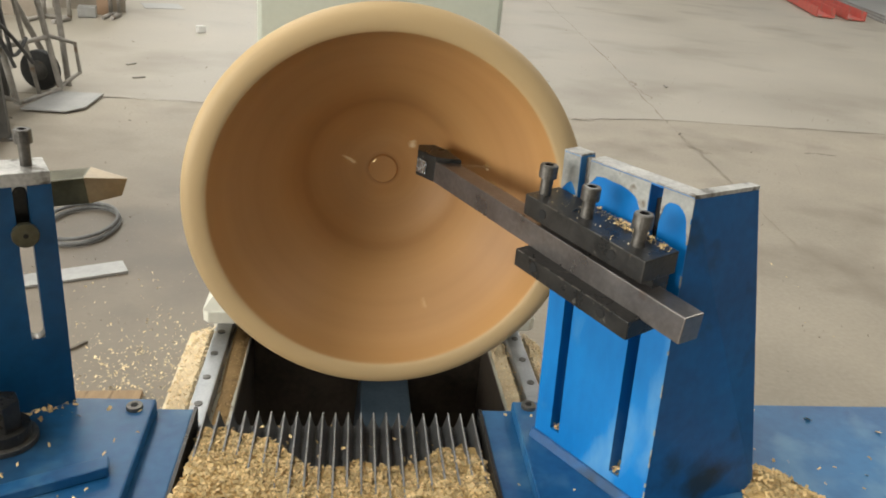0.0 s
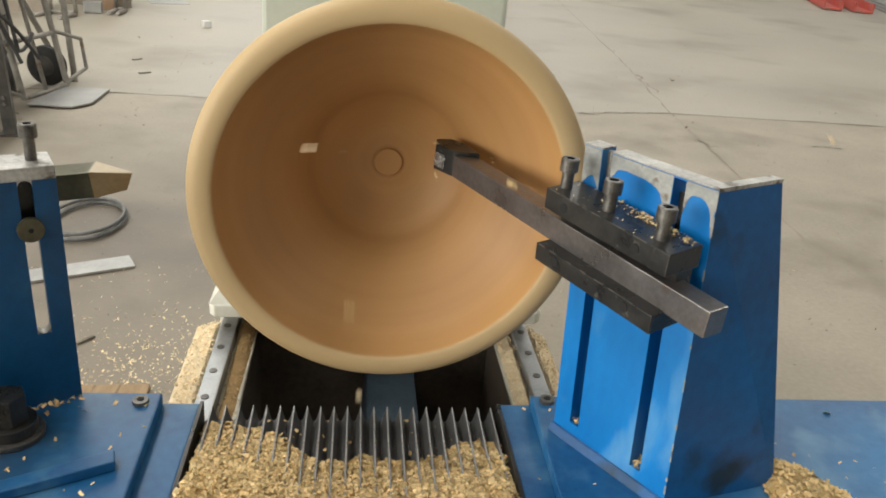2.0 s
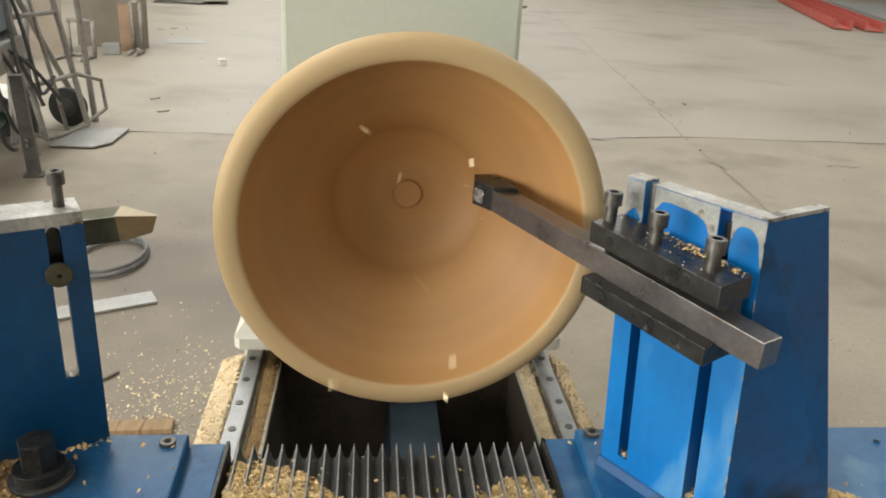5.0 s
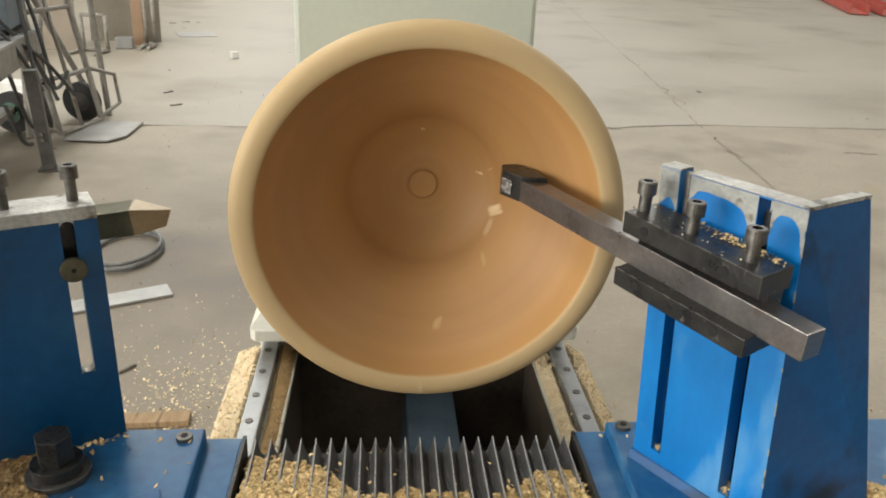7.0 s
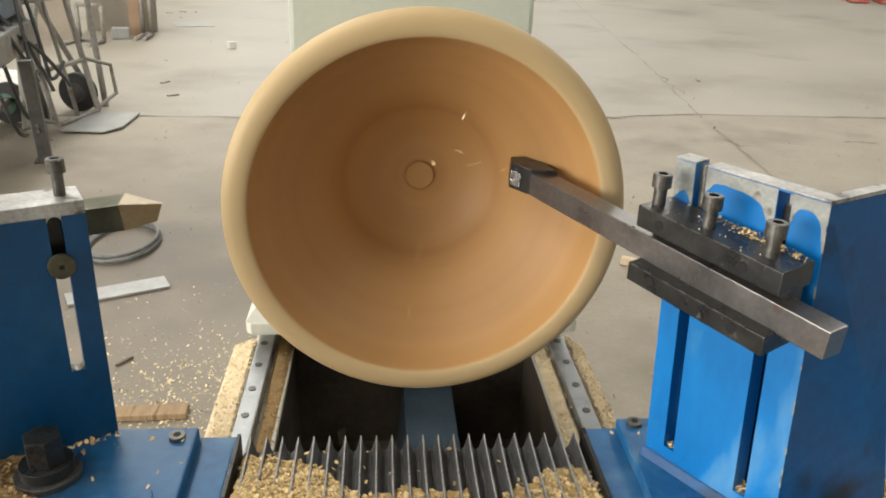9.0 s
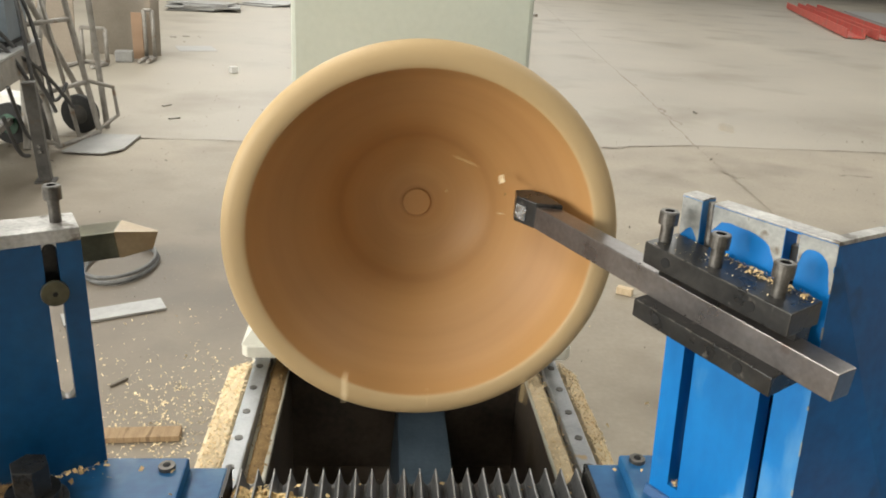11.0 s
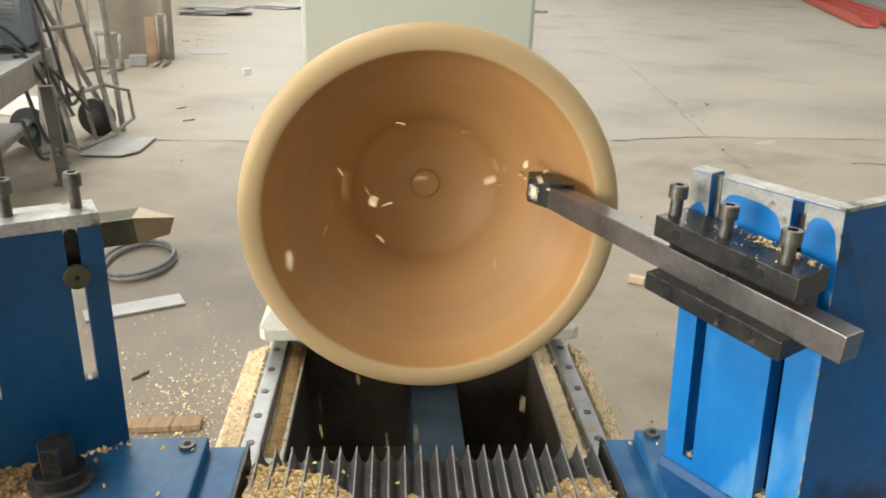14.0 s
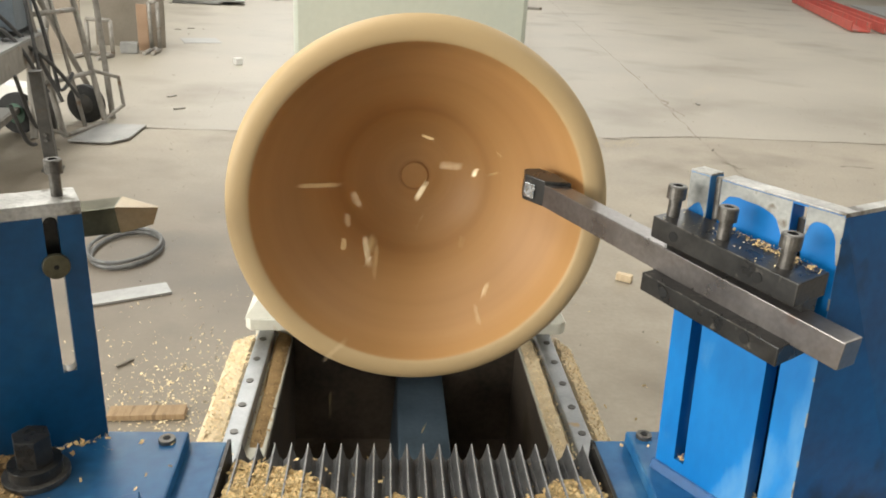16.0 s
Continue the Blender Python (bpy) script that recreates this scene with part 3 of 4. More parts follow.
def cap_screw(parent, x, y, z, r=0.0115):
    s = part("cap_screw", cyl(bm_new(), (x, y, z - 0.004), (x, y, z + 0.004), r, 24), M_BOLT, parent, "black socket cap screw", 0.001)
    part("socket", cyl(bm_new(), (x, y, z + 0.0041), (x, y, z + 0.0046), r * 0.5, 6), M_HOLE, s)


cap_screw(cross_slide, -0.291, 0.995, 0.810)


def socket_bolt(parent, p, up, shank_r, shank_h, head_r, head_h, label="dark steel socket head bolt"):
    """A socket head bolt that stands out of its hole: bare shank, knurled head, hex recess."""
    p, up = Vector(p), Vector(up).normalized()
    b = part("bolt", cyl(bm_new(), p - up * 0.004, p + up * shank_h, shank_r, 20), M_BOLT, parent, label)
    h = bm_new()
    q = up.to_track_quat("Z", "Y")
    n = 40
    prof = [(0.5, head_h), (0.62, head_h), (0.9, head_h), (1.0, head_h * 0.9), (1.0, 0.0), (0.3, 0.0)]
    rings = []
    for k, (rr, hh) in enumerate(prof):
        rings.append([h.verts.new(p + up * (shank_h + hh) + q @ Vector((head_r * rr * (0.988 if (k in (3, 4) and i % 2) else 1) * math.cos(2 * math.pi * i / n), head_r * rr * (0.988 if (k in (3, 4) and i % 2) else 1) * math.sin(2 * math.pi * i / n), 0))) for i in range(n)])
    for a, c in zip(rings, rings[1:]):
        for i in range(n):
            h.faces.new((a[i], a[(i + 1) % n], c[(i + 1) % n], c[i]))
    head = part("bolt_head", h, M_BOLT, b)
    well = bm_new()
    rim = [well.verts.new(p + up * (shank_h + head_h) + q @ Vector((head_r * 0.52 * math.cos(math.pi * i / 3), head_r * 0.52 * math.sin(math.pi * i / 3), 0))) for i in range(6)]
    low = [well.verts.new(p + up * (shank_h + head_h * 0.35) + q @ Vector((head_r * 0.50 * math.cos(math.pi * i / 3), head_r * 0.50 * math.sin(math.pi * i / 3), 0))) for i in range(6)]
    for i in range(6):
        well.faces.new((rim[i], low[i], low[(i + 1) % 6], rim[(i + 1) % 6]))
    well.faces.new(low)
    part("socket", well, M_HOLE, b)


LV, LN = Vector((0.891, 0.453, 0)), Vector((0.453, -0.891, 0))
LO = Vector((-0.378, 1.010, 0.808))
LW, LH = 0.30, 0.349
left_m = axes(LO - LV * LW, LV, LN, (0, 0, 1))
left_post = thing("tool_post", tuple(LO - LV * 0.15), "blue slotted steel tool post holding a pointed turning tool", "tool post")
slots = [(LW - 0.0435, 0.112, LW - 0.0265, 0.331), (LW - 0.161, 0.112, LW - 0.144, 0.331)]
plate = part("plate", frames(left_m, LW + 0.002, LH - 0.018, 0.018, slots), M_BLUE_SHADED, left_post, "slotted upright plate in shaded blue")
for a, z0, c, z1 in slots:
    mid, r = (a + c) / 2, (c - a) / 2
    for zc, sgn in ((z0, -1), (z1, 1)):
        bm = bm_new()
        arc = [(mid + r * math.cos(k * math.pi / 8), zc + sgn * (-r + r * math.sin(k * math.pi / 8))) for k in range(9)]
        for k in range(8):
            poly = [arc[k], arc[k + 1], (arc[k + 1][0], zc), (arc[k][0], zc)]
            if abs(arc[k][1] - zc) < 1e-5:
                poly = [arc[k + 1], arc[k], (arc[k + 1][0], zc)][::-1]
            prism(bm, poly[::-1] if sgn < 0 else poly, -0.0175, -0.0005, left_m @ axes((0, 0, 0), (1, 0, 0), (0, 0, 1), (0, 1, 0)))
        part("slot_end", bm, M_BARE, plate, "bright rounded slot end")
part("top_flange", box(bm_new(), (-0.02, -0.062, LH - 0.018), (LW + 0.002, 0.0015, LH), left_m), M_BARE, left_post, "bare silver top flange", 0.002)
for s in (-0.101, -0.021):
    socket_bolt(left_post, left_m @ Vector((LW + s, -0.03, LH)), (0, 0, 1), 0.0072, 0.030, 0.0112, 0.018)
for s, z in ((-0.035, 0.266), (-0.150, 0.262)):
    p = left_m @ Vector((LW + s, 0, z))
    w = part("washer_bolt", cyl(bm_new(), p - LN * 0.002, p + LN * 0.007, 0.0165, 28), M_TOOL, left_post, "round worn bolt head in the slot", 0.0015)
    part("socket", cyl(bm_new(), p + LN * 0.0071, p + LN * 0.0075, 0.0035, 6), M_HOLE, w)
# Added black blocks behind the slots stand in for the shade inside.
for a, z0, c, z1 in slots:
    part("slot_darkener", box(bm_new(), (a - 0.012, -0.055, 0.270), (c + 0.012, -0.0185, LH - 0.0185), left_m), M_BLACK, left_post, "added black block that darkens the slot from behind", 0.001)
# pointed tool clamped behind the plate
tl = axes((-0.520, 1.072, 1.078), (0.995, 0.10, 0), (-0.10, 0.995, 0), (0, 0, 1)) @ Matrix.Translation((0, 0, -0.0136)) @ Matrix.Rotation(math.radians(-7), 4, "Y")
part("tool_shank", box(bm_new(), (0, 0, 0), (0.165, 0.050, 0.0375), tl), M_TOOL, left_post, "olive steel tool shank", 0.0015)
tip = bm_new()
base = [tip.verts.new(tl @ Vector(v)) for v in ((0.1652, -0.0005, -0.0005), (0.1652, 0.0505, -0.0005), (0.1652, 0.0505, 0.0380), (0.1652, -0.0005, 0.0380))]
end = [tip.verts.new(tl @ Vector(v)) for v in ((0.2065, 0.017, 0.001), (0.2055, 0.024, 0.001), (0.2165, 0.024, 0.025), (0.2180, 0.018, 0.025))]
for i in range(4):
    tip.faces.new((base[i], base[(i + 1) % 4], end[(i + 1) % 4], end[i]))
tip.faces.new(base[::-1])
tip.faces.new(end)
part("tool_tip", tip, M_TIP, left_post, "tan brazed pointed cutting tip", 0.0008)
# clamping stud and washer that hold the post down
stud = thing("clamping_stud", (-0.437, 0.918, 0.808), "large black hexagonal clamping nut with washer", "nut")
part("washer", cyl(bm_new(), (-0.437, 0.918, 0.808), (-0.437, 0.918, 0.816), 0.041, 36), M_BOLT, stud, "round steel washer", 0.001)
part("collar", cyl(bm_new(), (-0.437, 0.918, 0.816), (-0.437, 0.918, 0.832), 0.033, 28), M_BLACK, stud, "", 0.001)
part("hex_nut", cyl(bm_new(), (-0.437, 0.918, 0.832), (-0.437, 0.918, 0.872), 0.024, 6), M_BLACK, stud, "tall black hexagon", 0.0015)

# pleated cover between the two bases
PLEATS, PLEAT_X0, PLEAT_X1 = 22, -0.207, 0.218
bellows = thing("bellows_cover", (PLEAT_X0, 0.9, 0.765), "black pleated bellows cover stretched between the blue bases", "bellows")


def pleat_mesh():
    """One fold: a sharp ridge with two flanks, drawn in to a point at its rear end."""
    bm = bm_new()
    hw, y0, y1 = 0.0126, -0.36, 0.128
    sec = [(-hw, -0.013), (-0.0066, -0.006), (-0.0019, 0.0125), (-0.0011, 0.0195), (0.0011, 0.0195), (0.0019, 0.0125), (0.0066, -0.006), (hw, -0.013)]
    rows = []
    for y, k, narrow in ((y0, 0.8, 1), (y1 - 0.05, 0.8, 1), (y1 - 0.012, 0.86, 1), (y1 - 0.001, 0.95, 0.6)):
        rows.append([bm.verts.new((x * (narrow if abs(x) < 0.0015 else 1), y, z * k)) for x, z in sec])
    rows.append([bm.verts.new((x, y1 + 0.0005, -0.03)) for x, z in sec])
    for a, b in zip(rows, rows[1:]):
        for i in range(len(sec) - 1):
            f = bm.faces.new((a[i], a[i + 1], b[i + 1], b[i]))
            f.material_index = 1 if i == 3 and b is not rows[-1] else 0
    bmesh.ops.recalc_face_normals(bm, faces=bm.faces)
    me = bpy.data.meshes.new("pleat")
    bm.to_mesh(me)
    bm.free()
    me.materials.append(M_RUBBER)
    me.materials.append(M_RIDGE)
    return me


pleats = []
fold = pleat_mesh()
for k in range(PLEATS):
    ob = new("pleat", fold)
    ob.parent = bellows
    ob.location = ((k + 0.5) / PLEATS * (PLEAT_X1 - PLEAT_X0), 0, 0)
    pleats.append(ob)

# ---- boring slide: right base, right tool post, boring bar ----
boring_slide = thing("boring_slide", (0.5, 0.9, 0.765), "blue painted steel slide plate strewn with a few chips", "lathe carriage")
part("lower_plate", box(bm_new(), (0.222, 0.55, 0.736), (1.15, 1.028, 0.789)), M_BLUE_BASE, boring_slide, "", 0.002)
part("upper_plate", prism(bm_new(), [(0.258, 0.55), (1.15, 0.55), (1.15, 1.026), (0.268, 1.026)], 0.7892, 0.808), M_BLUE_BASE, boring_slide, "raised dusty blue plate", 0.003)
part("edge_strip", box(bm_new(), (0.2165, 0.55, 0.736), (0.2215, 1.026, 0.792)), M_BLACK, boring_slide, "black edge strip")
cap_screw(boring_slide, 0.291, 1.010, 0.810)

RU, RN = Vector((0.542, -0.840, 0)), Vector((-0.840, -0.542, 0))
RO = Vector((0.274, 0.958, 0.808))
RW, RH, LEAN = 0.197, 0.428, 0.05
right_m = axes(RO + RU * (LEAN * RH), RU, RN, Vector((0, 0, 1)) - RU * LEAN)
right_post = thing("boring_tool_post", tuple(RO + RU * 0.1), "bright blue slotted angle-plate tool post with worn top", "tool post")
rs = [(0.029, 0.030, 0.045, RH + 0.001), (0.138, 0.028, 0.155, RH - 0.004)]
part("slotted_plate", frames(right_m, RW, RH - 0.002, 0.0255, [(a, z0, c, min(z1, RH - 0.002)) for a, z0, c, z1 in rs]), M_BLUE_LIT, right_post, "lit blue plate with two long slots")
# Seen through the slots, so it takes the blue with shade in it.
part("backing_plate", box(bm_new(), (0.001, -0.050, 0), (RW - 0.001, -0.040, RH - 0.05), right_m), M_BLUE_SHADED, right_post)
tops = bm_new()
for a, c in ((0.0, 0.029), (0.045, RW)):
    box(tops, (a, -0.026, RH - 0.0019), (c, 0.0004, RH + 0.0006), right_m)
part("worn_edge", tops, M_BARE, right_post, "top edge with paint worn to bare metal", 0.0008)
G_TOP0, G_BOT0 = right_m @ Vector((RW, 0.0, RH - 0.004)), right_m @ Vector((RW, 0.0, 0))
G_TOP1, G_BOT1 = Vector((0.484, 0.847, RO.z + RH - 0.006)), Vector((0.568, 0.822, RO.z))
gn = (G_TOP1 - G_TOP0).cross(G_BOT0 - G_TOP0).normalized() * 0.016


def slab(corners, thick):
    """A flat piece between four corners, thick to the one side."""
    bm = bm_new()
    a = [bm.verts.new(p) for p in corners]
    b = [bm.verts.new(p + thick) for p in corners]
    for i in range(4):
        bm.faces.new((a[i], a[(i + 1) % 4], b[(i + 1) % 4], b[i]))
    bm.faces.new(a[::-1])
    bm.faces.new(b)
    return bm


gn = gn if gn.y > 0 else -gn
part("gusset", slab([G_BOT0, G_BOT1, G_TOP1, G_TOP0], gn), M_GUSSET_SHADED, right_post, "blue side gusset, darkened for shade", 0.0015)
lift = Vector((0, 0, 0.0052))
part("gusset_edge", slab([G_TOP0 + lift * 0.02 - gn * 0.02, G_TOP1 + lift * 0.02 - gn * 0.02, G_TOP1 + lift - gn * 0.02, G_TOP0 + lift - gn * 0.02], gn * 1.04), M_BARE, right_post, "bare metal top edge", 0.0006)
part("foot", prism(bm_new(), [(0.0, 0), (0.008, 0), (0.003, 0.012), (0.0, 0.014)], -0.004, RW + 0.010, right_m @ axes((0, 0, 0), (0, 1, 0), (0, 0, 1), (1, 0, 0))), M_GUSSET_SHADED, right_post, "welded blue foot", 0.0015)
# patches of primer where the paint is chipped below the top edge
def ragged(pts, rounds=2, jitter=0.0012):
    """An outline whose upper four corners stay and whose lower edge is rounded and uneven."""
    low = pts[3:] + pts[:1]
    for k in range(rounds):
        low = [low[0]] + [(p[0] * u + q[0] * (1 - u), p[1] * u + q[1] * (1 - u)) for p, q in zip(low, low[1:]) for u in (0.75, 0.25)] + [low[-1]]
    low = [(x + jitter * noise.noise((x * 190, y * 190, 2.0)), y + jitter * noise.noise((x * 190, y * 190, 7.0))) for x, y in low[1:-1]]
    return pts[:4] + low



for pts in ([(0.0455, 0.395), (0.0455, 0.4255), (0.1375, 0.4255), (0.137, 0.37), (0.128, 0.386), (0.118, 0.408), (0.06, 0.412), (0.053, 0.404)], [(0.1555, 0.385), (0.1555, 0.4255), (0.1965, 0.4255), (0.1965, 0.37), (0.188, 0.411), (0.166, 0.413), (0.160, 0.404)], [(0.0005, 0.375), (0.0005, 0.4255), (0.0285, 0.4255), (0.0285, 0.372), (0.019, 0.392), (0.011, 0.388)]):
    part("chipped_patch", prism(bm_new(), ragged(pts), 0.0002, 0.0007, right_m @ axes((0, 0, 0), (1, 0, 0), (0, 0, 1), (0, 1, 0))), M_PRIMER, right_post, "chipped patch down to grey primer")

for z0, z1, w in ((0.022, 0.034, 0.0016), (0.041, 0.047, 0.0022), (0.071, 0.098, 0.0011), (0.118, 0.126, 0.0015), (0.172, 0.19, 0.0009), (0.231, 0.236, 0.0014), (0.318, 0.332, 0.0012), (0.371, 0.395, 0.0013), (0.402, RH - 0.004, 0.0022)):
    part("worn_corner", box(bm_new(), (RW - w, -0.0006, z0), (RW + 0.0006, 0.0006, z1), right_m), M_PRIMER, right_post, "corner edge worn to pale primer")
in_slots = solid("sawdust_sprinkle", flakes(bm_new(), [tuple(right_m @ Vector((random.uniform(a + 0.002, c - 0.002), random.uniform(-0.022, 0.0), z0 + 0.002 + random.random() * 0.006))) for a, z0, c, z1 in rs for k in range(40)], 0.0026, random.Random(9)), M_FLAKE, tuple(RO), "shavings caught in the ends of the slots", "sawdust", "", "stuff")
# clamp studs that stand in the upper ends of the slots
part("stud", cyl(bm_new(), right_m @ Vector((0.037, -0.011, RH - 0.085)), right_m @ Vector((0.037, -0.011, RH - 0.002)), 0.0062, 16), M_BOLT, right_post, "dark clamp stud in the slot", 0.0018)
part("stud", box(bm_new(), (0.1385, -0.024, RH - 0.10), (0.1545, -0.014, RH - 0.0225), right_m), M_BLACK, right_post, "dark clamp stud in the slot", 0.001)
# holder: two clamp blocks that grip the bar, their top screws
TILT_Z = -0.050
hold_m = axes(RO + Vector((0, 0, 0.320)), RU + RN * 0.077 + Vector((0, 0, TILT_Z)), RN, (0, 0, 1))
holder = thing("bar_holder", tuple(RO + Vector((0, 0, 0.29)) + RN * 0.03), "blackened steel clamp blocks gripping the boring bar", "tool holder")
upper = part("upper_block", box(bm_new(), (0.001, 0.0015, 0.031), (0.203, 0.062, 0.058), hold_m), M_BLACK, holder, "", 0.0015)
lower = part("lower_block", box(bm_new(), (0.001, 0.0015, -0.039), (0.200, 0.067, -0.0158), hold_m), M_BLACK, holder, "", 0.0015)
part("back_block", box(bm_new(), (0.004, 0.0012, -0.0156), (0.196, 0.030, 0.0308), hold_m), M_BLACK, holder)
# Grey strips on the rubbed block edges also stand in for their highlight.
rng = random.Random(12)
for owner, b, z in ((upper, 0.062, 0.058), (lower, 0.067, -0.0158)):
    edge_glints, x = bm_new(), 0.006
    while x < 0.180:
        ln = rng.uniform(0.008, 0.030)
        box(edge_glints, (x, b - 0.0012, z - 0.0011), (min(x + ln, 0.184), b + 0.0003, z + 0.0003), hold_m)
        x += ln + rng.uniform(0.002, 0.02)
    part("worn_edge", edge_glints, M_BOLT, owner, "rubbed edge with its highlight as grey strips")
for s, z, b in ((0.036, 0.044, 0.062), (0.155, 0.044, 0.062), (0.038, -0.026, 0.067), (0.158, -0.026, 0.067)):
    p = hold_m @ Vector((s, b, z))
    part("screw_hole", cyl(bm_new(), p - RN * 0.001, p + RN * 0.0010, 0.0062, 18), M_HOLE, holder, "dark threaded hole")
for s in (0.012, 0.088, 0.171):
    socket_bolt(holder, hold_m @ Vector((s, 0.038, 0.058)), (0.02, 0, 1), 0.0078, 0.022, 0.0115, 0.0165)

bar_a, bar_b = hold_m @ Vector((0.257, 0.030, -0.0025)), RO + RU * -0.262 + RN * 0.010 + Vector((0, 0, 0.3375))
bd = (bar_b - bar_a).normalized()
bside = Vector((0, 0, 1)).cross(bd).normalized()
bar_m = axes(bar_a, bd, bside, bd.cross(bside))
BL = (bar_b - bar_a).length
boring_bar = thing("boring_bar", tuple((bar_a + bar_b) / 2), "square grey steel boring bar reaching into the bowl", "cutting tool")
part("shank", box(bm_new(), (0, -0.0155, -0.0165), (BL - 0.02, 0.0155, 0.0165), bar_m), M_STEEL, boring_bar, "square bar worn shiny along its edges", 0.0016)
head_p = part("cutting_head", prism(bm_new(), [(BL - 0.062, -0.0158), (BL - 0.020, -0.0215), (BL + 0.010, -0.014), (BL + 0.017, 0.010), (BL - 0.004, 0.0245), (BL - 0.040, 0.0163)], -0.0168, 0.0225, bar_m), M_BLACK, boring_bar, "dark clamped cutting head", 0.0015)
part("insert", prism(bm_new(), [(BL - 0.026, 0.0200), (BL - 0.005, 0.0240), (BL - 0.008, 0.0270), (BL - 0.026, 0.0230)], -0.010, 0.012, bar_m), M_SPARKLE, head_p, "shiny carbide insert", 0.0006)

# ---- shavings on the carriage ----
def pile_top(x, y):
    """How high the shavings lie in the pleats: they reach furthest back beside the two bases, and deepen towards the front."""
    back = 0.918 + 0.092 * min(1, max(0, (-0.03 - x) / 0.13)) + 0.045 * min(1, max(0, (x - 0.07) / 0.12)) + 0.010 * math.sin(46 * x)
    k = (back - y) / 0.17
    return 0 if k <= 0 else 0.002 + 0.017 * min(1.25, k) + 0.028 * min(0.6, max(0, k - 0.55))


pile_main = heap("sawdust_pile", -0.2075, 0.122, 0.60, 1.02, 0.770, lambda u, v: pile_top(-0.2075 + 0.3295 * u, 0.60 + 0.42 * v), 11500, 0.0031, "heap of pale wood shavings lying in the pleated cover", 31, drop=0.018, steep=40)
pile_side = heap("sawdust_pile", 0.078, 0.2165, 0.60, 1.00, 0.770, lambda u, v: pile_top(0.078 + 0.1385 * u, 0.60 + 0.40 * v) * 0.9, 4300, 0.0031, "loose wood shavings against the blue slide", 32, drop=0.018, steep=40)
pile_left = heap("sawdust_pile", -0.66, -0.405, 0.80, 0.975, 0.806, lambda u, v: 0.020 * max(0, 1.0 - 0.95 * u) * (0.6 + 0.5 * v), 2000, 0.0036, "wood shavings round the clamping nut", 33, M_BROWN_SHADED_DUST, flake=M_BROWN_SHADED_FLAKE)
pile_right = heap("sawdust_pile", 0.545, 0.74, 0.62, 0.885, 0.806, lambda u, v: 0.055 * max(0, 1.0 - 0.9 * u - 0.65 * v), 2300, 0.0036, "wood shavings heaped behind the tool post", 34)
on_holder = solid("sawdust_sprinkle", flakes(bm_new(), [tuple(hold_m @ Vector((random.uniform(0.070, 0.200) if k % 3 else random.uniform(0.115, 0.165), random.uniform(0.002, 0.020), 0.0585 + random.random() * 0.002))) for k in range(190)], 0.0017, random.Random(4)), M_FLAKE, tuple(RO + Vector((0, 0, 0.38))), "pale shavings sprinkled on the clamp block", "sawdust", "", "stuff")
fine_holder = solid("sawdust_sprinkle", flakes(bm_new(), [tuple(hold_m @ Vector((random.uniform(0.004, 0.2), random.uniform(0.004, 0.060), 0.0586))) for k in range(55)], 0.0009, random.Random(14)), M_PALEFLAKE, tuple(RO + Vector((0, 0, 0.38))), "fine pale specks on the black clamp block", "sawdust", "", "stuff")
on_base = solid("sawdust_sprinkle", flakes(bm_new(), [(random.uniform(0.23, 1.0), random.uniform(0.62, 1.015), 0.8095) for k in range(70)], 0.0042, random.Random(5)), M_FLAKE, (0.5, 0.9, 0.808), "stray shavings on the blue slide plate", "sawdust", "", "stuff")
on_left = solid("sawdust_sprinkle", flakes(bm_new(), [(random.uniform(-0.42, -0.27), random.uniform(0.70, 1.01), 0.8095) for k in range(26)] + [tuple(left_m @ Vector((random.uniform(0.02, LW), random.uniform(0.0, 0.012), 0.002))) for k in range(130)], 0.0030, random.Random(6)), M_FLAKE, (-0.35, 0.9, 0.808), "stray shavings on the blue base", "sawdust", "", "stuff")

# ---- floor clutter ----
scatter("floor_shavings", 1300, lambda r: (r.gauss(-0.62, 0.20), r.gauss(2.28, 0.22), 0.003), 0.0038, "pale shavings swept on the concrete floor", 41, M_PALEFLAKE)
scatter("floor_shavings", 260, lambda r: (r.uniform(-1.3, -0.2), r.uniform(1.8, 3.2), 0.003), 0.0040, "scattered shavings on the concrete floor", 42, M_PALEFLAKE)
scatter("floor_shavings", 60, lambda r: (r.uniform(0.7, 2.2), r.uniform(2.0, 4.2), 0.003), 0.0045, "few shavings on the concrete floor", 43)
scatter("floor_grit", 70, lambda r: (r.uniform(-3.5, 4.5), r.uniform(3, 14), 0.004), 0.011, "dark grit on the concrete floor", 44, M_CRACK)

scatter("floor_grit", 900, lambda r: (r.gauss(-1.15, 0.45), r.gauss(3.3, 0.7), 0.003), 0.0032, "fine dark dirt on the concrete floor", 45, M_STAIN)
scatter("floor_grit", 1800, lambda r: (r.uniform(-3.5, 5), r.uniform(1.8, 9), 0.003), 0.0036, "fine dirt over the concrete floor", 46, M_STAIN)


def lump(name, x, y, size, turn, material, label, category, group=""):
    w, d, h = size
    solid(name, box(bm_new(), (-w / 2, -d / 2, 0), (w / 2, d / 2, h), pose(x, y, 0.002, 0, 0, turn)), material, (x, y, 0.002), label, category, group, "", min(size) * 0.08)


lump("wood_block", -1.73, 9.58, (0.085, 0.08, 0.075), 35, M_WHITE, "small pale cut block on the floor", "wood block")
lump("wood_offcut", 1.17, 3.37, (0.075, 0.035, 0.035), -32, M_PALE, "small pale wood offcut on the floor", "wood block")
lump("metal_strip", -1.10, 3.09, (0.40, 0.115, 0.010), 26, M_SHEET, "flat dull steel strip on the floor", "metal strip")
lump("wood_lath", -0.74, 2.19, (0.24, 0.06, 0.02), 3, M_BATTEN, "short weathered wooden board end on the floor", "wood lath")
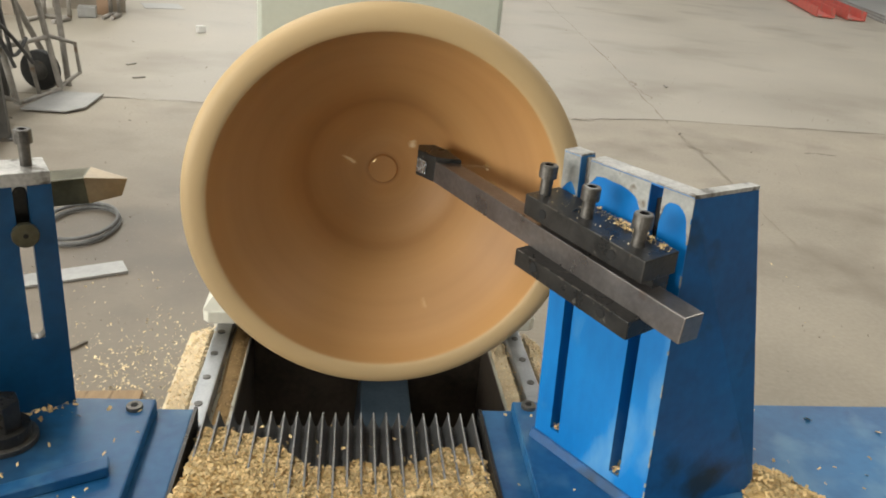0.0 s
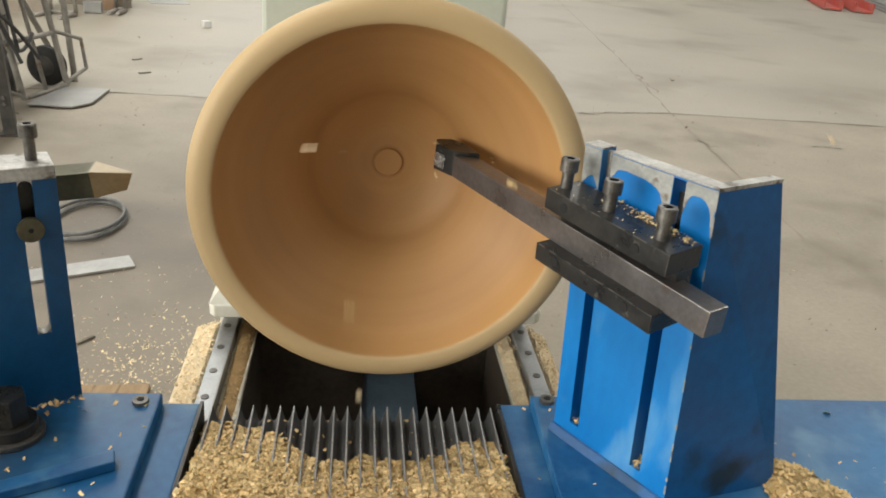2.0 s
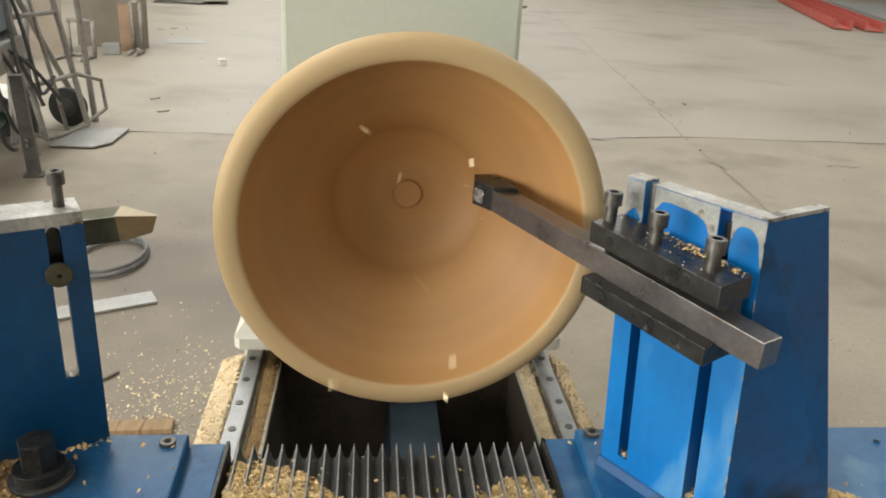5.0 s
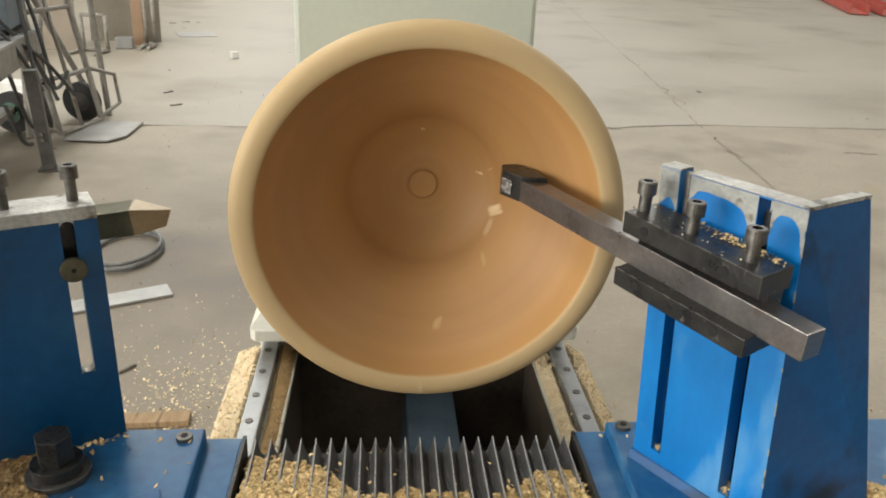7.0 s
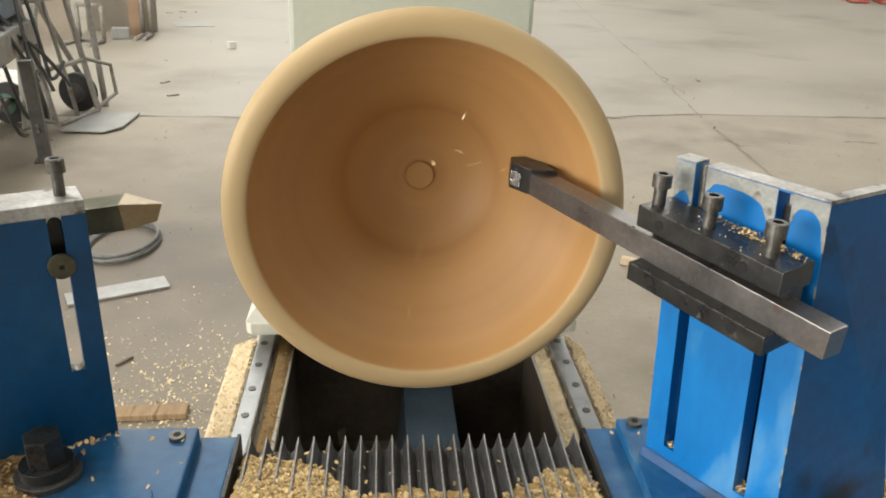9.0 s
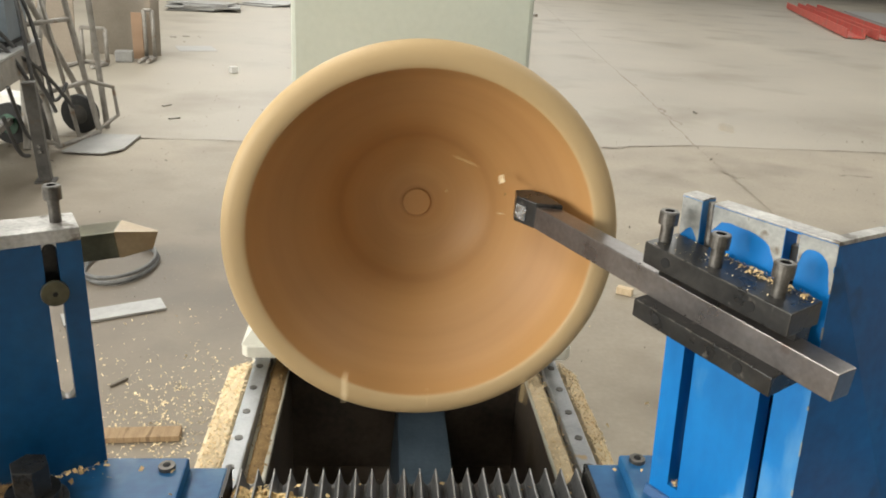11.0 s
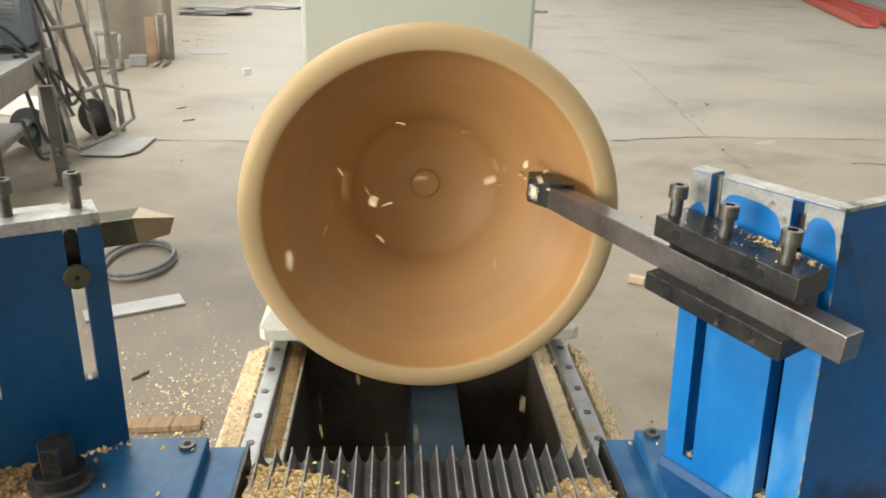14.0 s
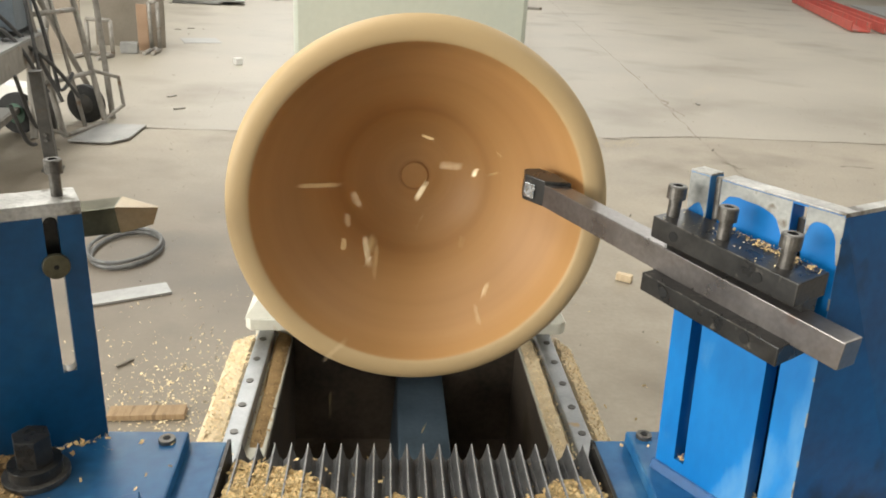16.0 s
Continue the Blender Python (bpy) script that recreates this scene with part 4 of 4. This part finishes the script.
lump("stick", -0.91, 2.52, (0.07, 0.010, 0.008), 52, M_CRACK, "dark splinter on the floor", "stick")
lump("floor_plate", -2.6, 11.6, (0.5, 0.55, 0.004), 20, M_SHEET, "thin grey sheet lying on the floor", "metal sheet")
lump("dark_offcut", 3.63, 20.2, (0.35, 0.20, 0.06), -30, M_RUST, "dark metal offcut on the floor", "offcut")
for k, (x, y) in enumerate(((-3.2, 12.8), (-3.05, 13.0), (-1.78, 6.95), (-1.98, 7.5), (3.3, 8.1), (1.35, 7.7))):
    lump("metal_scrap", x, y, (0.10, 0.03, 0.01), 20 * k, M_RUST, "small dark metal scrap on the floor", "scrap", "floor scraps")

ring = bm_new()
tube(ring, [(-1.225 + 0.155 * math.cos(a), 3.61 + 0.235 * math.sin(a) , 0.014) for a in [2 * math.pi * k / 48 for k in range(48)]], 0.011, 10, True)
tube(ring, [(-1.235 + 0.16 * math.cos(a), 3.615 + 0.23 * math.sin(a), 0.034) for a in [2 * math.pi * k / 48 for k in range(48)]], 0.009, 10, True)
solid("hose_coil", ring, M_HOSE, (-1.23, 3.61, 0), "coiled grey hose lying on the floor", "hose")


def hand_truck():
    ob = thing("hand_truck", (-2.25, 6.15, 0), "grimy grey steel sack truck with a toe plate", "hand truck")
    part("toe_plate", prism(bm_new(), [(-2.25, 5.66), (-1.95, 5.64), (-1.86, 5.78), (-1.86, 6.22), (-2.2, 6.22)], 0.012, 0.022), M_SHEET, ob, "flat dull toe plate")
    L0, R0 = Vector((-2.30, 5.74, 0.03)), Vector((-2.18, 6.26, 0.03))
    back = Vector((-0.24, 0.06, 1.35))
    for p in (L0, R0):
        part("upright", tube(bm_new(), [p, p + back * 0.5, p + back], 0.022, 8), M_RUST, ob)
    for k in (0.0, 0.28, 0.62, 0.95):
        part("crossbar", tube(bm_new(), [L0 + back * k, R0 + back * k], 0.018, 8), M_RUST, ob)
    mid = (L0 + R0) / 2
    part("centre_bar", tube(bm_new(), [mid, mid + back], 0.015, 8), M_RUST, ob)
    for p, d in ((R0, 1), (L0, -1)):
        out = Vector((0.10, 0.16, 0)) * d
        part("side_loop", tube(bm_new(), [p + Vector((0, 0, 0.02)), p + out + Vector((0, 0, 0.10)), p + out + Vector((-0.02, 0, 0.32)), p + back * 0.29], 0.016, 8), M_RUST, ob)
    for c in (Vector((-2.34, 6.34, 0.15)), Vector((-2.68, 5.92, 0.15))):
        ax = Vector((0.22, 0.97, 0)).normalized()
        w = part("wheel", cyl(bm_new(), c - ax * 0.03, c + ax * 0.03, 0.15, 32), M_TYRE, ob, "black rubber tyre", 0.012)
        part("rim", cyl(bm_new(), c - ax * 0.034, c + ax * 0.034, 0.075, 24), M_GREEN if c.x < -2.5 else M_LEG, w, "wheel rim")


hand_truck()


def work_table():
    ob = thing("work_table", (-2.75, 5.6, 0), "grimy welded steel work table", "table")
    d = Vector((-0.17, 0.985, 0)).normalized()
    m = axes((-2.12, 4.2, 0), d, Vector((-d.y, d.x, 0)), (0, 0, 1))
    part("tabletop", box(bm_new(), (-0.3, 0, 0.735), (1.85, 0.85, 0.752), m), M_SHEET, ob, "stained steel tabletop", 0.003)
    for y0, y1, z0 in ((-0.001, 0.008, 0.58), (0.83, 0.849, 0.635)):
        part("apron", box(bm_new(), (-0.299, y0, z0), (1.849, y1, 0.7345), m), M_RUST, ob, "deep steel channel", 0.003)
    for x, y in ((0.86, 0.23), (1.76, 0.01), (0.45, 0.76), (1.70, 0.76)):
        part("leg", box(bm_new(), (x, y, 0), (x + 0.055, y + 0.055, 0.7345), m), M_LEG, ob, "dark oily steel leg", 0.004)
    for y in (0.235, 0.78):
        part("stretcher", box(bm_new(), (0.88, y, 0.16), (1.78, y + 0.03, 0.20), m), M_RUST, ob)
    part("shelf", box(bm_new(), (0.92, 0.267, 0.185), (1.74, 0.778, 0.198), m), M_SHEET, ob, "low sheet shelf")
    return m


table_m = work_table()


def steel_post():
    """A short dark post on a foot plate, standing free before the table."""
    ob = thing("steel_post", (-2.095, 4.98, 0), "dark oily square steel post on a foot plate", "post")
    m = pose(-2.095, 4.98, 0, 0, -2.5, 12)
    part("foot_plate", box(bm_new(), (-0.06, -0.06, 0.0), (0.06, 0.06, 0.012), pose(-2.095, 4.98, 0, 0, 0, 12)), M_LEG, ob, "", 0.002)
    part("shaft", box(bm_new(), (-0.036, -0.036, 0.0105), (0.036, 0.036, 0.625), m), M_LEG, ob, "", 0.004)
    for z in (0.20, 0.235):
        p = m @ Vector((0.0, -0.036, z))
        part("bolt", cyl(bm_new(), p, p + Vector((0, -0.012, 0)), 0.012, 6), M_BOLT, ob)


steel_post()


def welding_set():
    ob = thing("welding_machine", tuple(table_m @ Vector((1.55, 0.3, 0.752))), "dark blue-grey welding machine with louvred side on the table", "machine")
    b = part("case", box(bm_new(), (1.28, 0.07, 0.79), (1.80, 0.52, 1.30), table_m), M_MACHINE, ob, "", 0.012)
    for k in range(9):
        part("louvre", box(bm_new(), (1.272, 0.12, 0.98 + 0.028 * k), (1.2799, 0.46, 0.992 + 0.028 * k), table_m), M_RUST, b)
    for y in (0.10, 0.44):
        part("foot", box(bm_new(), (1.30, y, 0.752), (1.78, y + 0.05, 0.7899), table_m), M_TYRE, ob)
    can = thing("plastic_container", tuple(table_m @ Vector((1.05, 0.33, 0.752))), "bright blue plastic container on the table", "container")
    part("body", box(bm_new(), (0.95, 0.24, 0.752), (1.15, 0.48, 1.08), table_m), M_PLASTIC, can, "", 0.02)
    part("cap", cyl(bm_new(), table_m @ Vector((1.05, 0.36, 1.0795)), table_m @ Vector((1.05, 0.36, 1.11)), 0.03, 20), M_TYRE, can)
    for x0, y0, z0, x1, y1, z1, sag in ((0.9, 0.25, 0.77, 1.15, -0.10, 0.42, 0.22), (1.25, 0.2, 0.80, 1.45, -0.12, 0.30, 0.18), (0.85, 0.4, 0.77, 1.2, 0.03, 0.77, 0.20), (1.3, -0.02, 0.70, 1.75, -0.15, 0.45, -0.2), (1.42, 0.06, 1.22, 1.20, -0.06, 0.40, 0.16), (1.60, 0.06, 1.10, 1.50, -0.10, 0.36, 0.12), (1.05, 0.10, 0.765, 1.62, -0.20, 0.30, 0.10), (0.70, -0.03, 0.60, 1.10, -0.06, 0.20, -0.12), (0.55, -0.02, 0.45, 0.95, -0.03, 0.12, -0.08)):
        a, b = table_m @ Vector((x0, y0, z0)), table_m @ Vector((x1, y1, z1))
        pts = [a.lerp(b, t / 18) + Vector((0, 0, sag * math.sin(math.pi * t / 18))) for t in range(19)]
        solid("cable", tube(bm_new(), pts, 0.013, 8), M_CABLE, tuple(a), "dark rubber welding cable hanging off the table", "cable", "welding cables")
    for k in range(3):
        p = table_m @ Vector((0.62 + 0.10 * k, 0.25 + 0.12 * k, 0.752))
        solid("timber_offcut", box(bm_new(), (-0.16, -0.03, 0), (0.16, 0.03, 0.025 + 0.01 * k), Matrix.Translation(p) @ pose(0, 0, 0, 0, 0, 40 * k)), M_PALE, tuple(p), "pale timber offcut lying on the steel table", "wood block", "table offcuts", "", 0.002)


welding_set()


def leaning_bars():
    """Steel bars and pipes propped behind the sack truck."""
    for k, (a, b, r) in enumerate((((-2.62, 6.0, 0), (-2.62, 6.9, 1.5), 0.03), ((-2.30, 6.6, 0), (-2.75, 6.1, 1.5), 0.022), ((-2.52, 5.75, 0), (-2.72, 6.5, 1.45), 0.026), ((-2.20, 6.5, 0), (-2.34, 6.7, 1.5), 0.024))):
        solid("steel_pipe", tube(bm_new(), [a, Vector(a).lerp(Vector(b), 0.5), b], r, 10), M_RUST, a, "grimy steel pipe leaning by the sack truck", "pipe", "leaning pipes")


leaning_bars()


lump("white_box", -3.20, 7.1, (0.75, 0.20, 0.15), -22, M_WHITE, "long white carton on the floor", "carton")


def board(x0, x1, y, h, lean, material, label, thick=0.02):
    m = pose(0, y, 0.0, -lean, 0, 0)
    solid("leaning_board", box(bm_new(), (x0, 0, 0), (x1, thick, h), m), material, ((x0 + x1) / 2, y, 0), label, "board", "leaning boards", "", 0.003)


board(-4.05, -3.62, 9.9, 1.5, 6, M_BOARD, "brown board leaning upright")
board(-3.74, -2.86, 10.75, 1.5, 5, M_GREYBOARD, "grey-brown sheet leaning upright")
board(-3.11, -2.98, 10.42, 0.56, 2, M_ORANGE, "short orange-brown board standing on edge")
board(-2.99, -2.92, 10.60, 1.2, 3, M_BOARD, "narrow brown board leaning upright")


def small_frame(x, y, turn, w, h, label):
    ob = thing("welded_stand", (x, y, 0), label, "stand", "welded stands")
    m = pose(x, y, 0.0, 0, 0, turn)
    for a, b in (((0, 0, 0.03), (0, 0, h)), ((w, 0, 0.03), (w, 0, h)), ((0, 0, h), (w, 0, h)), ((0, 0, 0.03), (w, 0, 0.03)), ((0, 0, 0.025), (0, -0.35, 0.025)), ((w, 0, 0.025), (w, -0.35, 0.025))):
        part("bar", tube(bm_new(), [m @ Vector(a), m @ Vector(b)], 0.025, 6), M_RUST, ob)


small_frame(-2.93, 10.36, 0, 0.10, 0.60, "narrow welded steel frame on the floor")
small_frame(-3.52, 9.85, -12, 0.30, 0.42, "low welded steel frame on the floor")
lump("grey_case", -3.14, 10.15, (0.20, 0.16, 0.13), 10, M_SHEET, "small grey case on the floor", "case")


def sheet_stack(x, y, n, seed, label):
    rng = random.Random(seed)
    ob = thing("sheet_stack", (x, y, 0), label, "metal sheets")
    z = 0.002
    for k in range(n):
        w, d = rng.uniform(0.8, 1.5), rng.uniform(0.7, 1.2)
        part("sheet", box(bm_new(), (-w / 2, -d / 2, z), (w / 2, d / 2, z + 0.03), pose(x + rng.uniform(-0.25, 0.25), y + rng.uniform(-0.3, 0.3), 0, 0, 0, rng.uniform(-30, 30))), M_SHEET, ob, "", 0.002)
        z += 0.032


sheet_stack(-3.95, 17.9, 5, 3, "untidy stack of grey steel sheets on the floor")
sheet_stack(-2.75, 20.0, 2, 4, "two grey steel sheets on the floor")


def red_beams():
    a, b = Vector((10.3, 17.9, 0)), Vector((14.6, 29.5, 0))
    d = (b - a).normalized()
    side = d.cross(Vector((0, 0, 1)))
    for k in range(2):
        ob = thing("steel_beam", tuple(a + side * (0.65 * k)), "red primed steel channel lying on the floor", "steel beam", "red beams")
        m = axes(a + side * (0.65 * k + 0.2), side, d, (0, 0, 1))
        ln = (b - a).length
        part("web", box(bm_new(), (0, 0, 0.02), (0.40, ln, 0.05), m), M_RED, ob, "", 0.004)
        for x in (0.0, 0.375):
            part("flange", box(bm_new(), (x, 0, 0.0501), (x + 0.025, ln, 0.22), m), M_RED, ob, "", 0.004)
    ob = thing("steel_plates", tuple(a + side * 1.9 + d * 1.0), "grey steel plates stacked beside the red beams", "metal sheets")
    m = axes(a + side * 1.7 + d * 0.3, side, d, (0, 0, 1))
    for k in range(3):
        part("sheet", box(bm_new(), (0.05 * k, 0.2 * k, 0.002 + 0.05 * k), (2.0, 10, 0.048 + 0.05 * k), m), M_SHEET, ob, "", 0.004)


red_beams()

# ---- flying chips ----
CHIPS = []


def slide_at(t):
    for (a, ya, xa), (b, yb, xb) in zip(SLIDE_ROWS, SLIDE_ROWS[1:]):
        if a <= t <= b:
            k = (t - a) / (b - a)
            return ya + (yb - ya) * k, xa + (xb - xa) * k
    return SLIDE_ROWS[-1][1:]


def flying_chips(count):
    """Shavings cut loose at the tool's tip: each comes out of the wood, is flung across the bowl, and drops into the trough or on the floor."""
    rng = random.Random(77)
    shapes = []
    for k in range(6):
        me = bpy.data.meshes.new("wood_chip")
        bm = flakes(bm_new(), [(0, 0, 0)], 0.0058 + 0.0014 * k, rng)
        bm.to_mesh(me)
        bm.free()
        me.materials.append(M_PALEFLAKE if k % 2 else M_FLAKE)
        shapes.append(me)
    for k in range(count):
        late = k >= count * 0.68
        t0 = rng.uniform(12.3, 15.9) if late else -0.4 + 16.3 * (k + rng.random()) / (count * 0.68)
        cy0, rx0 = slide_at(min(16, max(0, t0)))
        start = Vector((0.108 + rx0, 1.250 + cy0, 1.148))
        ob = tagged(new("wood_chip", shapes[k % 6]), "small pale wood chip flung off the cutting tool", "wood chip", "flying chips")
        spin = [rng.uniform(-600, 600) for j in range(3)]
        if k % 9 == 4:
            # flung clear of the bowl, over the slide, on to the floor behind it
            high = Vector((rng.uniform(0.30, 0.75), rng.uniform(0.98, 1.20), rng.uniform(1.12, 1.42)))
            end = Vector((rng.uniform(0.75, 1.7), rng.uniform(1.7, 2.8), 0.004))
            way = [(0.0, start), (0.067, start + Vector((-0.01, -0.12, 0.04))), (0.067 + rng.uniform(0.20, 0.40), high), (0.9, end)]
        else:
            # whirled round the bowl by its spin, against the wall, then over the lower lip
            a0 = rng.uniform(0.3, 2.8)
            rad = rng.uniform(0.08, 0.20)
            top = Vector((BOWL_C[0] + rad * math.cos(a0), rng.uniform(0.98, 1.06), BOWL_C[1] + rad * math.sin(a0) * 0.9))
            low = Vector((BOWL_C[0] + rng.uniform(-0.20, 0.16 if not late else 0.02), rng.uniform(0.93, 1.00), rng.uniform(0.90, 1.02)))
            lip = Vector((low.x * 1.02, 0.985, 0.83))
            end = Vector((min(0.27, max(-0.15, low.x * 1.1)), rng.uniform(1.12, 1.40), 0.386))
            d1, d2 = rng.uniform(0.10, 0.26), rng.uniform(0.14, 0.34)
            way = [(0.0, start), (0.067, start + Vector((rng.uniform(-0.03, 0.0), -0.07, rng.uniform(-0.01, 0.04)))), (0.067 + d1, top), (0.067 + d1 + d2, low), (0.14 + d1 + d2, lip), (0.30 + d1 + d2, end)]
        CHIPS.append((ob, t0, way, spin))


flying_chips(380)


# ---- movement ----
def carry(ob, across):
    b = BASE[ob.name]
    walk(ob, [(t, pose(b.x + (dx if across else 0), b.y + dy, b.z)) for t, dy, dx in SLIDE_ROWS])


def motions():
    for ob in (cross_slide, left_post, stud, bellows, pile_main, pile_left, on_left):
        carry(ob, False)
    for ob in (boring_slide, right_post, holder, boring_bar, pile_side, pile_right, on_holder, fine_holder, on_base, in_slots):
        carry(ob, True)
    for k, ob in enumerate(pleats):
        u = (k + 0.5) / PLEATS
        walk(ob, [(t, pose(u * (PLEAT_X1 - PLEAT_X0 + dx), 0, 0)) for t, dy, dx in SLIDE_ROWS])
    b = BASE[the_bowl.name]
    walk(the_bowl, [(i / 30, pose(b.x, b.y, b.z) @ Matrix.Rotation(radians(74.0 * i), 4, "Y")) for i in range(481)])
    for ob, t0, way, spin in CHIPS:
        def at(t):
            if t <= t0 + way[0][0]:
                return way[0][1], 0.0
            for (da, pa), (db, pb) in zip(way, way[1:]):
                if t <= t0 + db:
                    return pa.lerp(pb, (t - t0 - da) / (db - da)), t - t0
            return way[-1][1], way[-1][0]

        times = sorted({0.0, 16.0, *[t0 + dt for dt, p in way if 0.04 < t0 + dt < 15.96]})
        keyed = [(t, *at(t)) for t in times]
        seen = set()
        out = []
        for t, p, dt in keyed:
            if frame(t) in seen:
                continue
            seen.add(frame(t))
            out.append((t, pose(p.x, p.y, p.z, *[max(-80, min(80, s * dt * 0.2)) for s in spin])))
        walk(ob, out)


motions()
